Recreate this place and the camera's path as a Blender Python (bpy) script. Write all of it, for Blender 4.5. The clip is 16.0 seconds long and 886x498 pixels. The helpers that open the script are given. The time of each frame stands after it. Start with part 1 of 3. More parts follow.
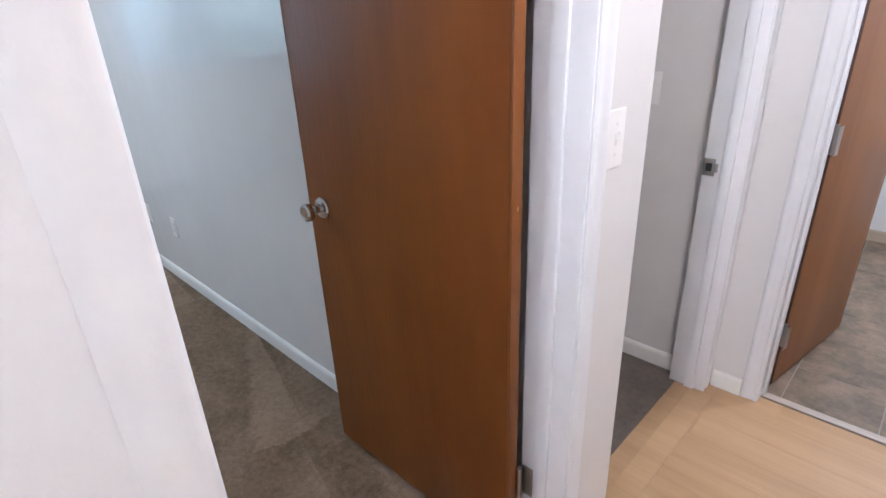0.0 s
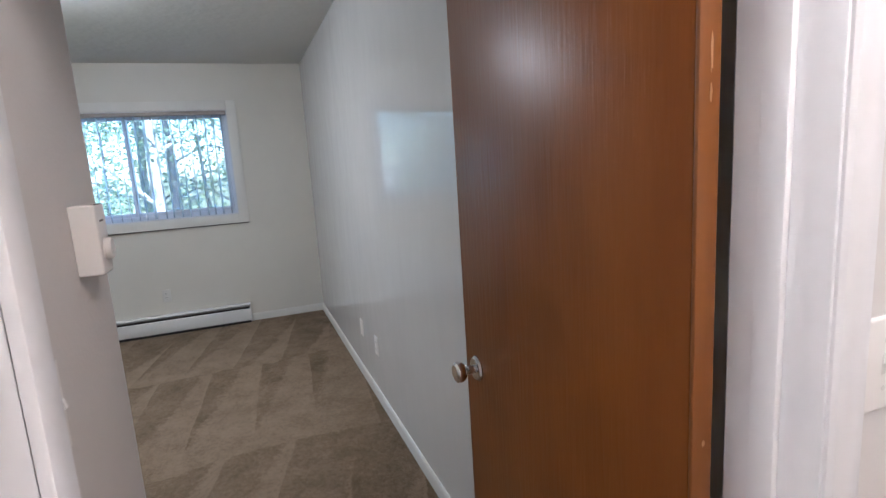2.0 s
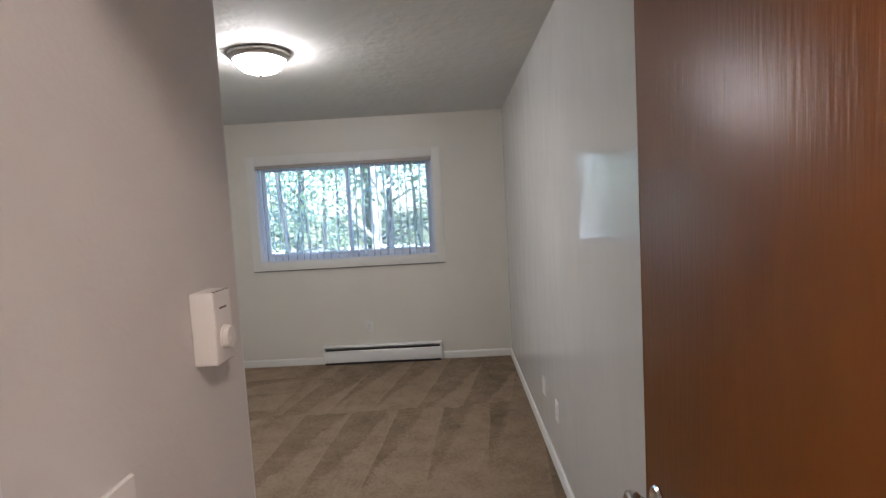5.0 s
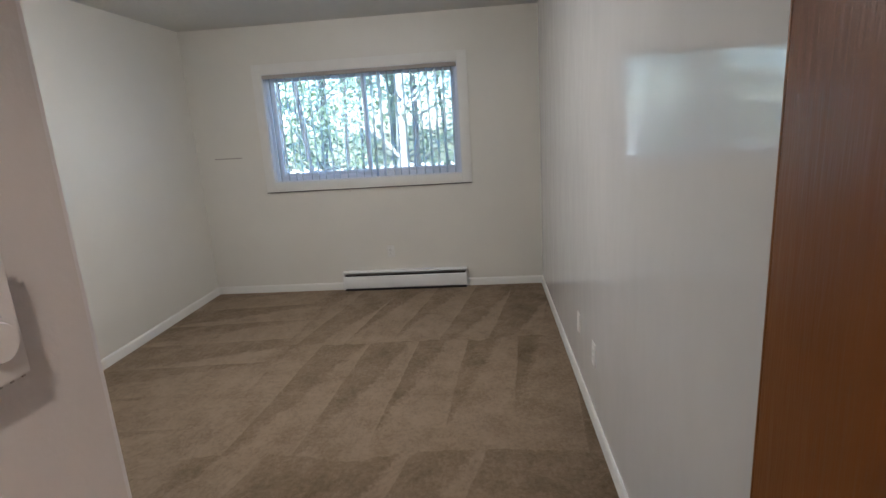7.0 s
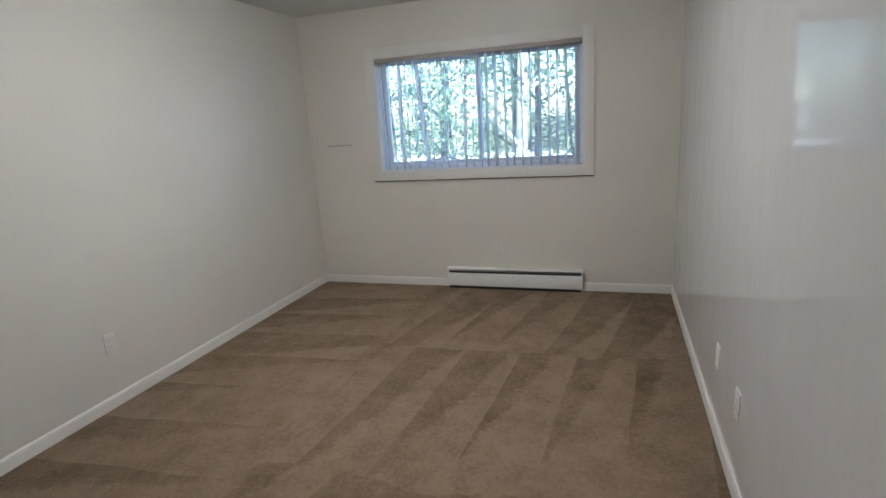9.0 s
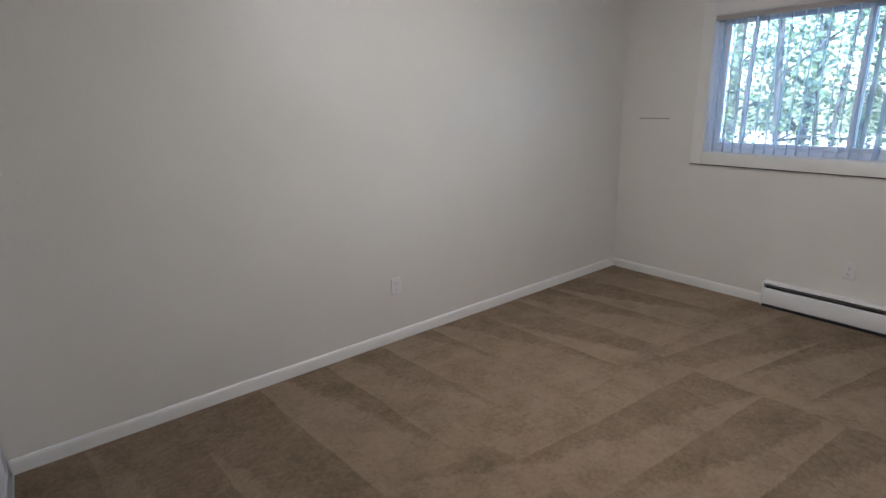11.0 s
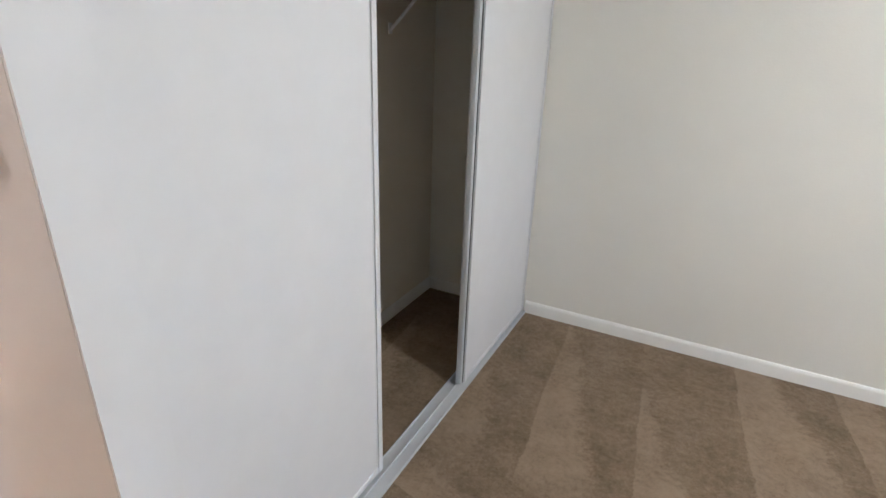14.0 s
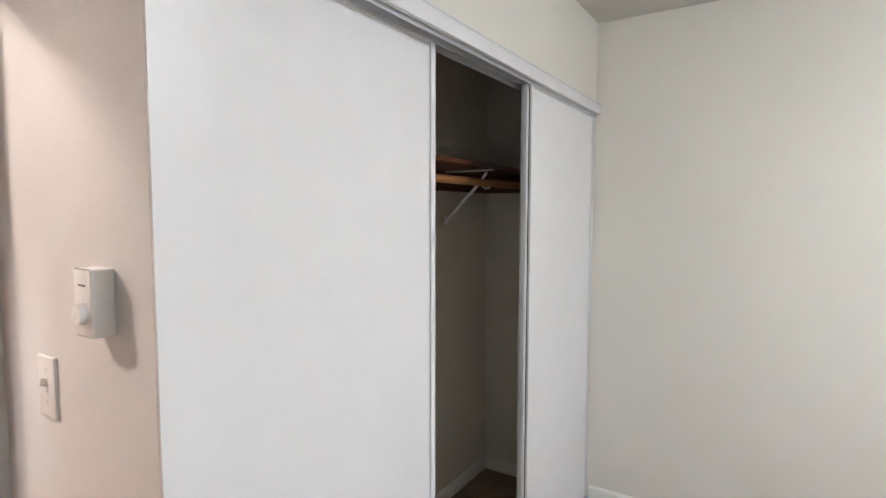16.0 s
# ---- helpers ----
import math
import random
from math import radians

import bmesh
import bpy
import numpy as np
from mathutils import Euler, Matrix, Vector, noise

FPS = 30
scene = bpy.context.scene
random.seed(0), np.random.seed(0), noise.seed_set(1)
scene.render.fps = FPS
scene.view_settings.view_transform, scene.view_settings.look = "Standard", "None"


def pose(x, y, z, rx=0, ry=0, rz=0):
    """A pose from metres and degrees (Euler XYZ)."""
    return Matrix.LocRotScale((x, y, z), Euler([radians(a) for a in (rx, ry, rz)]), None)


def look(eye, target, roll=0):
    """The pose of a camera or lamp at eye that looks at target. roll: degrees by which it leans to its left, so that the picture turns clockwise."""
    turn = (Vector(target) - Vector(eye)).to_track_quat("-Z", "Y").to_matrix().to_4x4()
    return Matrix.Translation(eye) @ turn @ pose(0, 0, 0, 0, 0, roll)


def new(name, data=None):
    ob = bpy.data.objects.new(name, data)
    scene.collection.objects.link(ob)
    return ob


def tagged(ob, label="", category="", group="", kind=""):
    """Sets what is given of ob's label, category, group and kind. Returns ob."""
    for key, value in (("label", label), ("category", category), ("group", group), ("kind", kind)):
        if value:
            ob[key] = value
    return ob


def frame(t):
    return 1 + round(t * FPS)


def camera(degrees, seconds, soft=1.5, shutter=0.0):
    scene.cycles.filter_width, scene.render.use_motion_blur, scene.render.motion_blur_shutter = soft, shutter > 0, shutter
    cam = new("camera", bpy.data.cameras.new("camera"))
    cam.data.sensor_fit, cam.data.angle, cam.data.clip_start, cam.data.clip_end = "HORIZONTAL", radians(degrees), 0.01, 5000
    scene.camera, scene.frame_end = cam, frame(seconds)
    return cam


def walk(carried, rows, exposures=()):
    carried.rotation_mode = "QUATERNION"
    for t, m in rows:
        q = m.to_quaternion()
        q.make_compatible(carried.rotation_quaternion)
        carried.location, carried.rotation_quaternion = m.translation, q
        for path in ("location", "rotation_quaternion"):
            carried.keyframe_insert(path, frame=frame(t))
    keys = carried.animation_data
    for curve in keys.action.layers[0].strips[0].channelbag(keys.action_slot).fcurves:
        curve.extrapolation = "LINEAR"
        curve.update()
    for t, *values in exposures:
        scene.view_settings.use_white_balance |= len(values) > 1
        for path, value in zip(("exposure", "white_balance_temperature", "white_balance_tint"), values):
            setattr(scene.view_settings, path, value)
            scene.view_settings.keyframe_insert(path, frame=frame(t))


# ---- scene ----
cam = camera(80.1, 16.0)
# seconds, eye, target, roll
PATH = [
    (0, (5.511, -0.947, 1.414), (4.218, 0.35, 0.612), -2.5),
    (0.5, (5.462, -0.9, 1.435), (4.072, 0.385, 0.788), -2.1),
    (1, (5.43, -0.844, 1.445), (3.925, 0.364, 0.918), -2.5),
    (1.5, (5.417, -0.76, 1.444), (3.733, 0.231, 1.015), -3.3),
    (2, (5.404, -0.662, 1.453), (3.557, 0.027, 1.118), -3.6),
    (2.5, (5.403, -0.575, 1.479), (3.453, -0.192, 1.25), -3.7),
    (3, (5.4, -0.516, 1.51), (3.409, -0.346, 1.412), -4.0),
    (5.5, (5.128, -0.527, 1.522), (3.143, -0.633, 1.305), -3.1),
    (6, (5.016, -0.537, 1.51), (3.05, -0.645, 1.158), -2.6),
    (6.5, (4.908, -0.522, 1.498), (2.956, -0.64, 1.078), -3.0),
    (7, (4.806, -0.488, 1.489), (2.866, -0.663, 1.034), -3.6),
    (7.5, (4.723, -0.468, 1.468), (2.798, -0.72, 0.988), -4.2),
    (8, (4.634, -0.484, 1.453), (2.721, -0.821, 0.976), -4.0),
    (10.5, (4.11, -0.402, 1.522), (2.671, -1.694, 1.012), -2.9),
    (11, (4.061, -0.484, 1.508), (2.88, -2.002, 0.96), -1.6),
    (11.5, (4.022, -0.63, 1.464), (3.101, -2.288, 0.829), 1.6),
    (12, (3.945, -0.673, 1.476), (3.346, -2.429, 0.73), 4.3),
    (12.5, (3.862, -0.673, 1.498), (3.624, -2.474, 0.661), 5.3),
    (13, (3.792, -0.627, 1.494), (3.914, -2.427, 0.629), 5.7),
    (13.5, (3.686, -0.612, 1.452), (4.197, -2.341, 0.587), 4.6),
    (14, (3.604, -0.573, 1.452), (4.43, -2.23, 0.697), 2.0),
    (14.5, (3.593, -0.516, 1.436), (4.565, -2.172, 0.877), 1.1),
    (15, (3.599, -0.504, 1.467), (4.657, -2.15, 1.056), 1.2),
    (15.5, (3.583, -0.494, 1.486), (4.675, -2.148, 1.218), 0.4),
    (16, (3.559, -0.49, 1.508), (4.637, -2.168, 1.366), 0.1),
]
EXPOSURES = [(0, 3.83, 4700, 9), (1, 3.66, 4780, 9), (2, 3.45, 5050, 10), (3, 3.46, 5350, 12), (5.5, 3.25, 5600, 13), (8, 3.35, 5500, 10), (10.5, 3.25, 5450, 13), (11, 3.27, 5400, 13.5), (12, 3.65, 5400, 11.5), (12.5, 3.87, 5420, 10.5), (13, 4.06, 5400, 9), (14.5, 4.37, 5400, 10), (16, 4.43, 5480, 10)]
walk(cam, [(t, look(e, a, r)) for t, e, a, r in PATH], EXPOSURES)

# ---- light ----
SUN_EL, SUN_AZ = radians(52), radians(70)   # the sun stands over the house, on the far side from the window
world = bpy.data.worlds.new("sky")
scene.world = world
world.use_nodes = True
wn = world.node_tree.nodes
sky = wn.new("ShaderNodeTexSky")
sky.sky_type, sky.sun_disc, sky.sun_elevation, sky.sun_rotation = "NISHITA", False, SUN_EL, SUN_AZ
world.node_tree.links.new(sky.outputs[0], wn["Background"].inputs[0])
wn["Background"].inputs[1].default_value = 0.13
sun = new("sun", bpy.data.lights.new("sun", "SUN"))
sun.data.energy, sun.data.angle, sun.data.color = 4.3, radians(0.5), (1, 0.95, 0.87)
sun_from = Vector((math.cos(SUN_EL) * math.sin(SUN_AZ), math.cos(SUN_EL) * math.cos(SUN_AZ), math.sin(SUN_EL)))
sun.matrix_world = look(sun_from * 30, (0, 0, 0))
ROOM_LAMP, HALL_LAMP, BATH_FILL = 14.5, 21.0, 15.0


# ---- materials ----
class Nodes:
    """A short way to write node materials."""
    def __init__(self, name):
        self.m = bpy.data.materials.new(name)
        self.m.use_nodes = True
        self.t = self.m.node_tree
        self.b = self.t.nodes["Principled BSDF"]

    def put(self, sock, v):
        if hasattr(v, "is_output"):
            self.t.links.new(v, sock)
        else:
            sock.default_value = v

    def n(self, kind, out=0, props=(), **ins):
        x = self.t.nodes.new("ShaderNode" + kind)
        for k, v in dict(props).items():
            setattr(x, k, v)
        for k, v in ins.items():
            key = int(k[1:]) if k[0] == "i" and k[1:].isdigit() else k.replace("_", " ")
            self.put(x.inputs[key], v)
        return x.outputs[out]

    def math(self, op, a, b=0.0, c=0.0):
        return self.n("Math", 0, dict(operation=op), i0=a, i1=b, i2=c)

    def pos(self):
        return self.n("NewGeometry", 0)

    def obj(self):
        return self.n("TexCoord", 3)

    def xyz(self, v):
        x = self.t.nodes.new("ShaderNodeSeparateXYZ")
        self.put(x.inputs[0], v)
        return x.outputs[0], x.outputs[1], x.outputs[2]

    def vec(self, x, y, z=0.0):
        return self.n("CombineXYZ", 0, (), i0=x, i1=y, i2=z)

    def noise(self, v, scale, detail=3.0, rough=0.55):
        return self.n("TexNoise", 0, (), Vector=v, Scale=scale, Detail=detail, Roughness=rough)

    def ramp(self, f, lo, hi):
        return self.n("MapRange", 0, (), i0=f, i1=lo, i2=hi, i3=0.0, i4=1.0)

    def mix(self, f, a, b):
        x = self.t.nodes.new("ShaderNodeMix")
        x.data_type = "RGBA"
        for i, v in ((0, f), (6, a), (7, b)):
            self.put(x.inputs[i], (*v, 1) if isinstance(v, tuple) and len(v) == 3 else v)
        return x.outputs[2]

    def done(self, color=None, rough=None, bump=None, depth=0.001, strength=1.0, **more):
        for key, v in (("Base Color", color), ("Roughness", rough)):
            if v is not None:
                self.put(self.b.inputs[key], (*v, 1) if isinstance(v, tuple) and len(v) == 3 else v)
        if bump is not None:
            self.put(self.b.inputs["Normal"], self.n("Bump", 0, (), Strength=strength, Distance=depth, Height=bump))
        for k, v in more.items():
            self.put(self.b.inputs[k.replace("_", " ")], v)
        return self.m


def shade(c, k):
    return tuple(v * k for v in c)


def paint(name, c, rough=0.5, relief=0.0006, scale=120.0, blotch=0.05):
    """Rolled wall paint: fine stipple, faint large patches and scuffs."""
    k = Nodes(name)
    p = k.pos()
    big = k.noise(p, 1.3, 4)
    fine = k.noise(p, scale, 2)
    mid = k.noise(p, scale * 0.12, 3)
    col = k.mix(k.ramp(big, 0.3, 0.7), shade(c, 1 - blotch), shade(c, 1 + blotch * 0.4))
    r = k.math("ADD", k.math("MULTIPLY", mid, 0.16), rough - 0.08)
    h = k.math("ADD", fine, k.math("MULTIPLY", mid, 1.5))
    return k.done(col, r, h, relief)


def glossy_paint(name, c, rough):
    """Semi-gloss paint over uneven plasterboard, which warps what it mirrors."""
    k = Nodes(name)
    p = k.pos()
    x, y, z = k.xyz(p)
    wave = k.noise(k.vec(x, y, k.math("MULTIPLY", z, 0.45)), 4.5, 2)
    big = k.noise(p, 1.3, 4)
    peel = k.noise(p, 30.0, 2)
    col = k.mix(k.ramp(big, 0.3, 0.7), shade(c, 0.95), shade(c, 1.02))
    r = k.math("ADD", k.math("MULTIPLY", k.noise(p, 3.6, 3), 0.05), rough - 0.025)
    return k.done(col, r, k.math("ADD", wave, k.math("MULTIPLY", peel, 0.004)), 0.0028)


def plain(name, c, rough=0.4, metal=0.0, relief=0.0002, scale=300.0, vary=0.06, **more):
    k = Nodes(name)
    p = k.obj()
    f = k.noise(p, scale, 2)
    g = k.noise(p, 9.0, 3)
    col = k.mix(g, shade(c, 1 - vary), shade(c, 1 + vary * 0.5))
    return k.done(col, k.math("ADD", k.math("MULTIPLY", g, 0.1), rough - 0.05), f, relief, Metallic=metal, **more)


def wood(name, dark, light, rough, axis="z", ring=1.0, coat=0.0, relief=0.0004, grain=0.3):
    """Long grain that runs along one axis of the world."""
    k = Nodes(name)
    x, y, z = k.xyz(k.pos())
    s = 0.04
    v = {"z": (x, y, k.math("MULTIPLY", z, s)), "x": (k.math("MULTIPLY", x, s), y, z), "y": (x, k.math("MULTIPLY", y, s), z)}[axis]
    v = k.vec(*v)
    rnd = k.n("ObjectInfo", 5)
    v = k.n("VectorMath", 0, dict(operation="ADD"), i0=v, i1=k.vec(k.math("MULTIPLY", rnd, 7.0), k.math("MULTIPLY", rnd, 3.0), 0.0))
    broad = k.noise(v, 9.0 * ring, 4, 0.6)
    fine = k.noise(v, 95.0, 2, 0.6)
    f = k.math("ADD", k.math("MULTIPLY", broad, 0.75), k.math("MULTIPLY", fine, grain))
    f = k.math("ADD", k.ramp(f, 0.3, 0.75), k.math("MULTIPLY", k.math("SUBTRACT", rnd, 0.5), 0.3))
    col = k.mix(f, dark, light)
    return k.done(col, k.math("ADD", k.math("MULTIPLY", fine, 0.12), rough), fine, relief, Coat_Weight=coat, Coat_Roughness=0.18)


def veneer(name, dark, light):
    """Rotary-cut veneer under brushed varnish: broad vertical figure, and ridges that break highlights into upright streaks."""
    k = Nodes(name)
    x, y, z = k.xyz(k.obj())
    warp = k.math("MULTIPLY", k.math("SUBTRACT", k.noise(k.vec(x, y, k.math("MULTIPLY", z, 0.6)), 2.5, 3), 0.5), 0.25)
    xx = k.math("ADD", x, warp)
    figure = k.noise(k.vec(xx, y, k.math("MULTIPLY", z, 0.16)), 6.0, 4, 0.55)
    pores = k.noise(k.vec(x, y, k.math("MULTIPLY", z, 0.03)), 210.0, 2, 0.6)
    ridges = k.noise(k.vec(x, y, k.math("MULTIPLY", z, 0.08)), 95.0, 2, 0.6)
    f = k.math("ADD", k.math("MULTIPLY", k.ramp(figure, 0.3, 0.7), 0.85), k.math("MULTIPLY", pores, 0.15))
    rough = k.math("ADD", k.math("MULTIPLY", figure, 0.08), 0.33)
    h = k.math("ADD", k.math("MULTIPLY", ridges, 1.0), k.math("MULTIPLY", pores, 0.12))
    return k.done(k.mix(f, dark, light), rough, h, 0.0008, Specular_IOR_Level=0.3)


def carpet(name, dark, light, marks=True):
    """Cut pile, brushed into wedge-shaped strokes by the vacuum cleaner."""
    k = Nodes(name)
    p = k.pos()
    x, y, z = k.xyz(p)
    wob = k.math("MULTIPLY", k.math("SUBTRACT", k.noise(p, 2.2, 3), 0.5), 0.1)
    drift = k.math("MULTIPLY", k.math("SUBTRACT", k.noise(p, 1.1, 2), 0.5), 0.3)
    tuft = k.noise(p, 420.0, 2)
    clump = k.noise(p, 42.0, 4, 0.7)
    stain = k.noise(p, 3.0, 5)

    ragged = k.math("MULTIPLY", k.math("SUBTRACT", k.noise(p, 7.0, 7, 0.72), 0.5), 0.9)

    def wedges(u, v, width, length):
        """Dark strokes with one straight edge and one ragged edge, tapering along v."""
        uu = k.math("ADD", k.math("ADD", u, k.math("MULTIPLY", wob, 0.4)), k.math("MULTIPLY", k.math("SUBTRACT", clump, 0.5), 0.05))
        v = k.math("ADD", k.math("ADD", v, drift), k.math("MULTIPLY", ragged, 0.12))
        row = k.math("FLOOR", k.math("DIVIDE", v, length))
        run = k.math("FRACT", k.math("DIVIDE", v, length))
        rnd = k.n("TexWhiteNoise", 0, dict(noise_dimensions="1D"), W=row)
        lean = k.math("MULTIPLY", k.math("SUBTRACT", rnd, 0.3), run)
        s = k.math("ADD", k.math("ADD", k.math("DIVIDE", uu, width), k.math("MULTIPLY", rnd, 3.0)), lean)
        cell = k.n("TexWhiteNoise", 0, dict(noise_dimensions="2D"), Vector=k.vec(k.math("FLOOR", s), row))
        fr = k.math("FRACT", s)
        thr = k.math("SUBTRACT", k.math("ADD", k.math("MULTIPLY", cell, 0.9), 0.35), k.math("MULTIPLY", run, 0.75))
        light_side = k.ramp(k.math("SUBTRACT", k.math("SUBTRACT", fr, thr), k.math("MULTIPLY", ragged, 0.6)), -0.06, 0.06)
        ridge = k.ramp(fr, 0.93, 0.99)
        mark = k.math("ADD", k.math("MULTIPLY", light_side, 0.75), k.math("ADD", k.math("MULTIPLY", ridge, 0.12), k.math("MULTIPLY", cell, 0.18)))
        faded = k.ramp(k.noise(p, 1.7, 4), 0.36, 0.6)
        return k.math("ADD", k.math("MULTIPLY", k.math("SUBTRACT", mark, 0.5), k.math("ADD", k.math("MULTIPLY", faded, 0.6), 0.4)), 0.5)

    if marks:
        a = wedges(k.math("ADD", y, k.math("MULTIPLY", x, 0.12)), x, 0.35, 1.33)
        b = wedges(x, k.math("ADD", y, 3.17), 0.40, 1.2)
        side = k.ramp(k.math("ADD", k.math("ADD", y, k.math("MULTIPLY", wob, 2.0)), 2.0), -0.1, 0.1)
        pile = k.mix(side, b, a)
    else:
        pile = stain
    f = k.math("ADD", k.math("ADD", k.math("MULTIPLY", pile, 0.56), -0.04), k.math("ADD", k.math("MULTIPLY", k.ramp(k.noise(p, 5.0, 8, 0.78), 0.38, 0.62), 0.4), k.math("MULTIPLY", k.ramp(clump, 0.32, 0.68), 0.36)))
    # the carpet colour is darker in a strip along the north wall
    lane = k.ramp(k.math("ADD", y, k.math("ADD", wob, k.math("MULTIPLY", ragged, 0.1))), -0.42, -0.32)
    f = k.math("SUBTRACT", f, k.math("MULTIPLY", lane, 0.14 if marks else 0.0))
    f = k.math("ADD", f, k.math("MULTIPLY", k.math("SUBTRACT", tuft, 0.5), 1.2))
    nap = k.noise(p, 120.0, 4, 0.7)
    f = k.math("ADD", f, k.math("MULTIPLY", k.math("SUBTRACT", k.ramp(nap, 0.3, 0.7), 0.5), 0.22))
    h = k.math("ADD", tuft, k.math("ADD", clump, nap))
    return k.done(k.mix(f, dark, light), 0.95, h, 0.006, Sheen_Weight=0.06, Sheen_Roughness=0.5)


def glow(name, c, strength):
    k = Nodes(name)
    n1 = k.noise(k.obj(), 6.0, 2)
    return k.done(k.mix(n1, (0.8, 0.8, 0.78), (0.9, 0.9, 0.88)), 0.35, Emission_Color=(*c, 1), Emission_Strength=strength)


def glass(name):
    k = Nodes(name)
    tr = k.n("BsdfTransparent", 0, (), Color=(0.93, 0.97, 0.97, 1))
    gl = k.n("BsdfGlossy", 0, (), Roughness=0.02)
    fr = k.n("Fresnel", 0, (), IOR=1.45)
    # a bluish glare haze over the view is mixed into the pane's shader
    haze = k.n("BsdfTranslucent", 0, (), Color=(0.72, 0.85, 1.0, 1))
    hazed = k.n("MixShader", 0, (), i0=k.math("ADD", k.math("MULTIPLY", k.noise(k.pos(), 3.0, 3), 0.07), 0.05), i1=tr, i2=haze)
    out = k.n("MixShader", 0, (), i0=fr, i1=hazed, i2=gl)
    k.t.links.new(out, k.t.nodes["Material Output"].inputs[0])
    return k.m


def leafy(name, dark, light):
    k = Nodes(name)
    r = k.n("NewGeometry", 8)
    col = k.mix(r, dark, light)
    d = k.n("BsdfDiffuse", 0, (), Color=col)
    t = k.n("BsdfTranslucent", 0, (), Color=col)
    out = k.n("MixShader", 0, (), i0=0.45, i1=d, i2=t)
    k.t.links.new(out, k.t.nodes["Material Output"].inputs[0])
    return k.m


def sheer(name):
    """Thin plastic blind slats that let light through."""
    k = Nodes(name)
    d = k.n("BsdfDiffuse", 0, (), Color=(0.80, 0.85, 0.90, 1))
    t = k.n("BsdfTranslucent", 0, (), Color=(0.74, 0.86, 1.0, 1))
    tr = k.n("BsdfTransparent", 0, ())
    a = k.n("MixShader", 0, (), i0=0.72, i1=d, i2=t)
    out = k.n("MixShader", 0, (), i0=0.5, i1=a, i2=tr)
    k.t.links.new(out, k.t.nodes["Material Output"].inputs[0])
    return k.m


def screen_mesh(name):
    """Fine insect mesh that darkens what lies behind it."""
    k = Nodes(name)
    d = k.n("BsdfDiffuse", 0, (), Color=(0.16, 0.18, 0.2, 1))
    tr = k.n("BsdfTransparent", 0, ())
    out = k.n("MixShader", 0, (), i0=0.78, i1=d, i2=tr)
    k.t.links.new(out, k.t.nodes["Material Output"].inputs[0])
    return k.m


SCREEN = screen_mesh("grey_insect_mesh")
WALL = paint("cream_wall_paint", (0.735, 0.714, 0.648), 0.42)
GLOSSY_WALL = glossy_paint("semi_gloss_wall_paint", (0.71, 0.705, 0.68), 0.07)
GLOSSY_WALL.node_tree.nodes["Principled BSDF"].inputs["Specular IOR Level"].default_value = 0.5
HALL_PAINT = paint("warm_white_hall_paint", (0.69, 0.675, 0.66), 0.45)
# the tan tint puts the closet's warm light into the wall colour
CLOSET_WALL = paint("warm_tinted_closet_paint", (0.70, 0.645, 0.54), 0.5)
CEIL = paint("textured_ceiling_paint", (0.67, 0.665, 0.625), 0.75, 0.006, 14.0)
TRIM = plain("white_trim_enamel", (0.74, 0.745, 0.76), 0.36, relief=0.0003, scale=90)
WINDOW_TRIM = plain("cream_white_board_paint", (0.79, 0.78, 0.735), 0.4, relief=0.0003, scale=90)
CASING_PAINT = plain("warm_white_casing_paint", (0.69, 0.68, 0.67), 0.42, relief=0.0003, scale=90)
DOOR_WHITE = plain("white_door_laminate", (0.76, 0.76, 0.77), 0.38, relief=0.0001)
ALU = plain("pale_anodised_aluminium", (0.62, 0.64, 0.66), 0.4, 0.25, vary=0.1)
CHROME = plain("worn_chrome", (0.75, 0.74, 0.72), 0.12, 1.0, vary=0.15)
STEEL = plain("dull_steel", (0.45, 0.43, 0.40), 0.4, 1.0, vary=0.2)
BRASS = plain("old_brass", (0.55, 0.45, 0.25), 0.3, 1.0, vary=0.2)
NICKEL = plain("brushed_nickel", (0.36, 0.33, 0.30), 0.4, 0.9, vary=0.15)
PLASTIC = plain("white_plastic", (0.80, 0.79, 0.77), 0.32)
GREY_PLASTIC = plain("pale_grey_plastic", (0.70, 0.69, 0.67), 0.35)
DARK = plain("black_enamel", (0.02, 0.02, 0.022), 0.5)
INK = plain("grey_print", (0.12, 0.11, 0.11), 0.6)
HEAT_WHITE = plain("white_heater_enamel", (0.78, 0.78, 0.76), 0.3)
DOOR_WOOD = veneer("varnished_brown_door_veneer", (0.17, 0.053, 0.008), (0.232, 0.08, 0.0115))
DOOR_EDGE = wood("orange_door_edge", (0.17, 0.057, 0.008), (0.235, 0.084, 0.012), 0.42, "z", 1.0, 0.0)
BATH_WOOD = wood("brown_bath_door_veneer", (0.16, 0.062, 0.015), (0.27, 0.112, 0.028), 0.42, "z", 0.8, 0.0)
BATH_EDGE = wood("dark_worn_door_edge", (0.03, 0.011, 0.005), (0.09, 0.033, 0.013), 0.5, "z")
SHELF_WOOD = wood("red_brown_shelf_board", (0.07, 0.022, 0.008), (0.13, 0.043, 0.016), 0.55, "y")
POLE_WOOD = wood("orange_closet_pole", (0.25, 0.11, 0.035), (0.38, 0.19, 0.07), 0.45, "y")
LAMINATE = wood("honey_oak_laminate", (0.34, 0.21, 0.095), (0.49, 0.325, 0.17), 0.33, "x", 0.9)
CARPET = carpet("brown_cut_pile_carpet", (0.120, 0.074, 0.026), (0.382, 0.279, 0.180))
CARPET_DARK = carpet("grey_brown_carpet", (0.09, 0.072, 0.054), (0.24, 0.195, 0.15), False)
LAMP_GLASS = glow("lit_frosted_glass", (1.0, 0.89, 0.77), ROOM_LAMP)
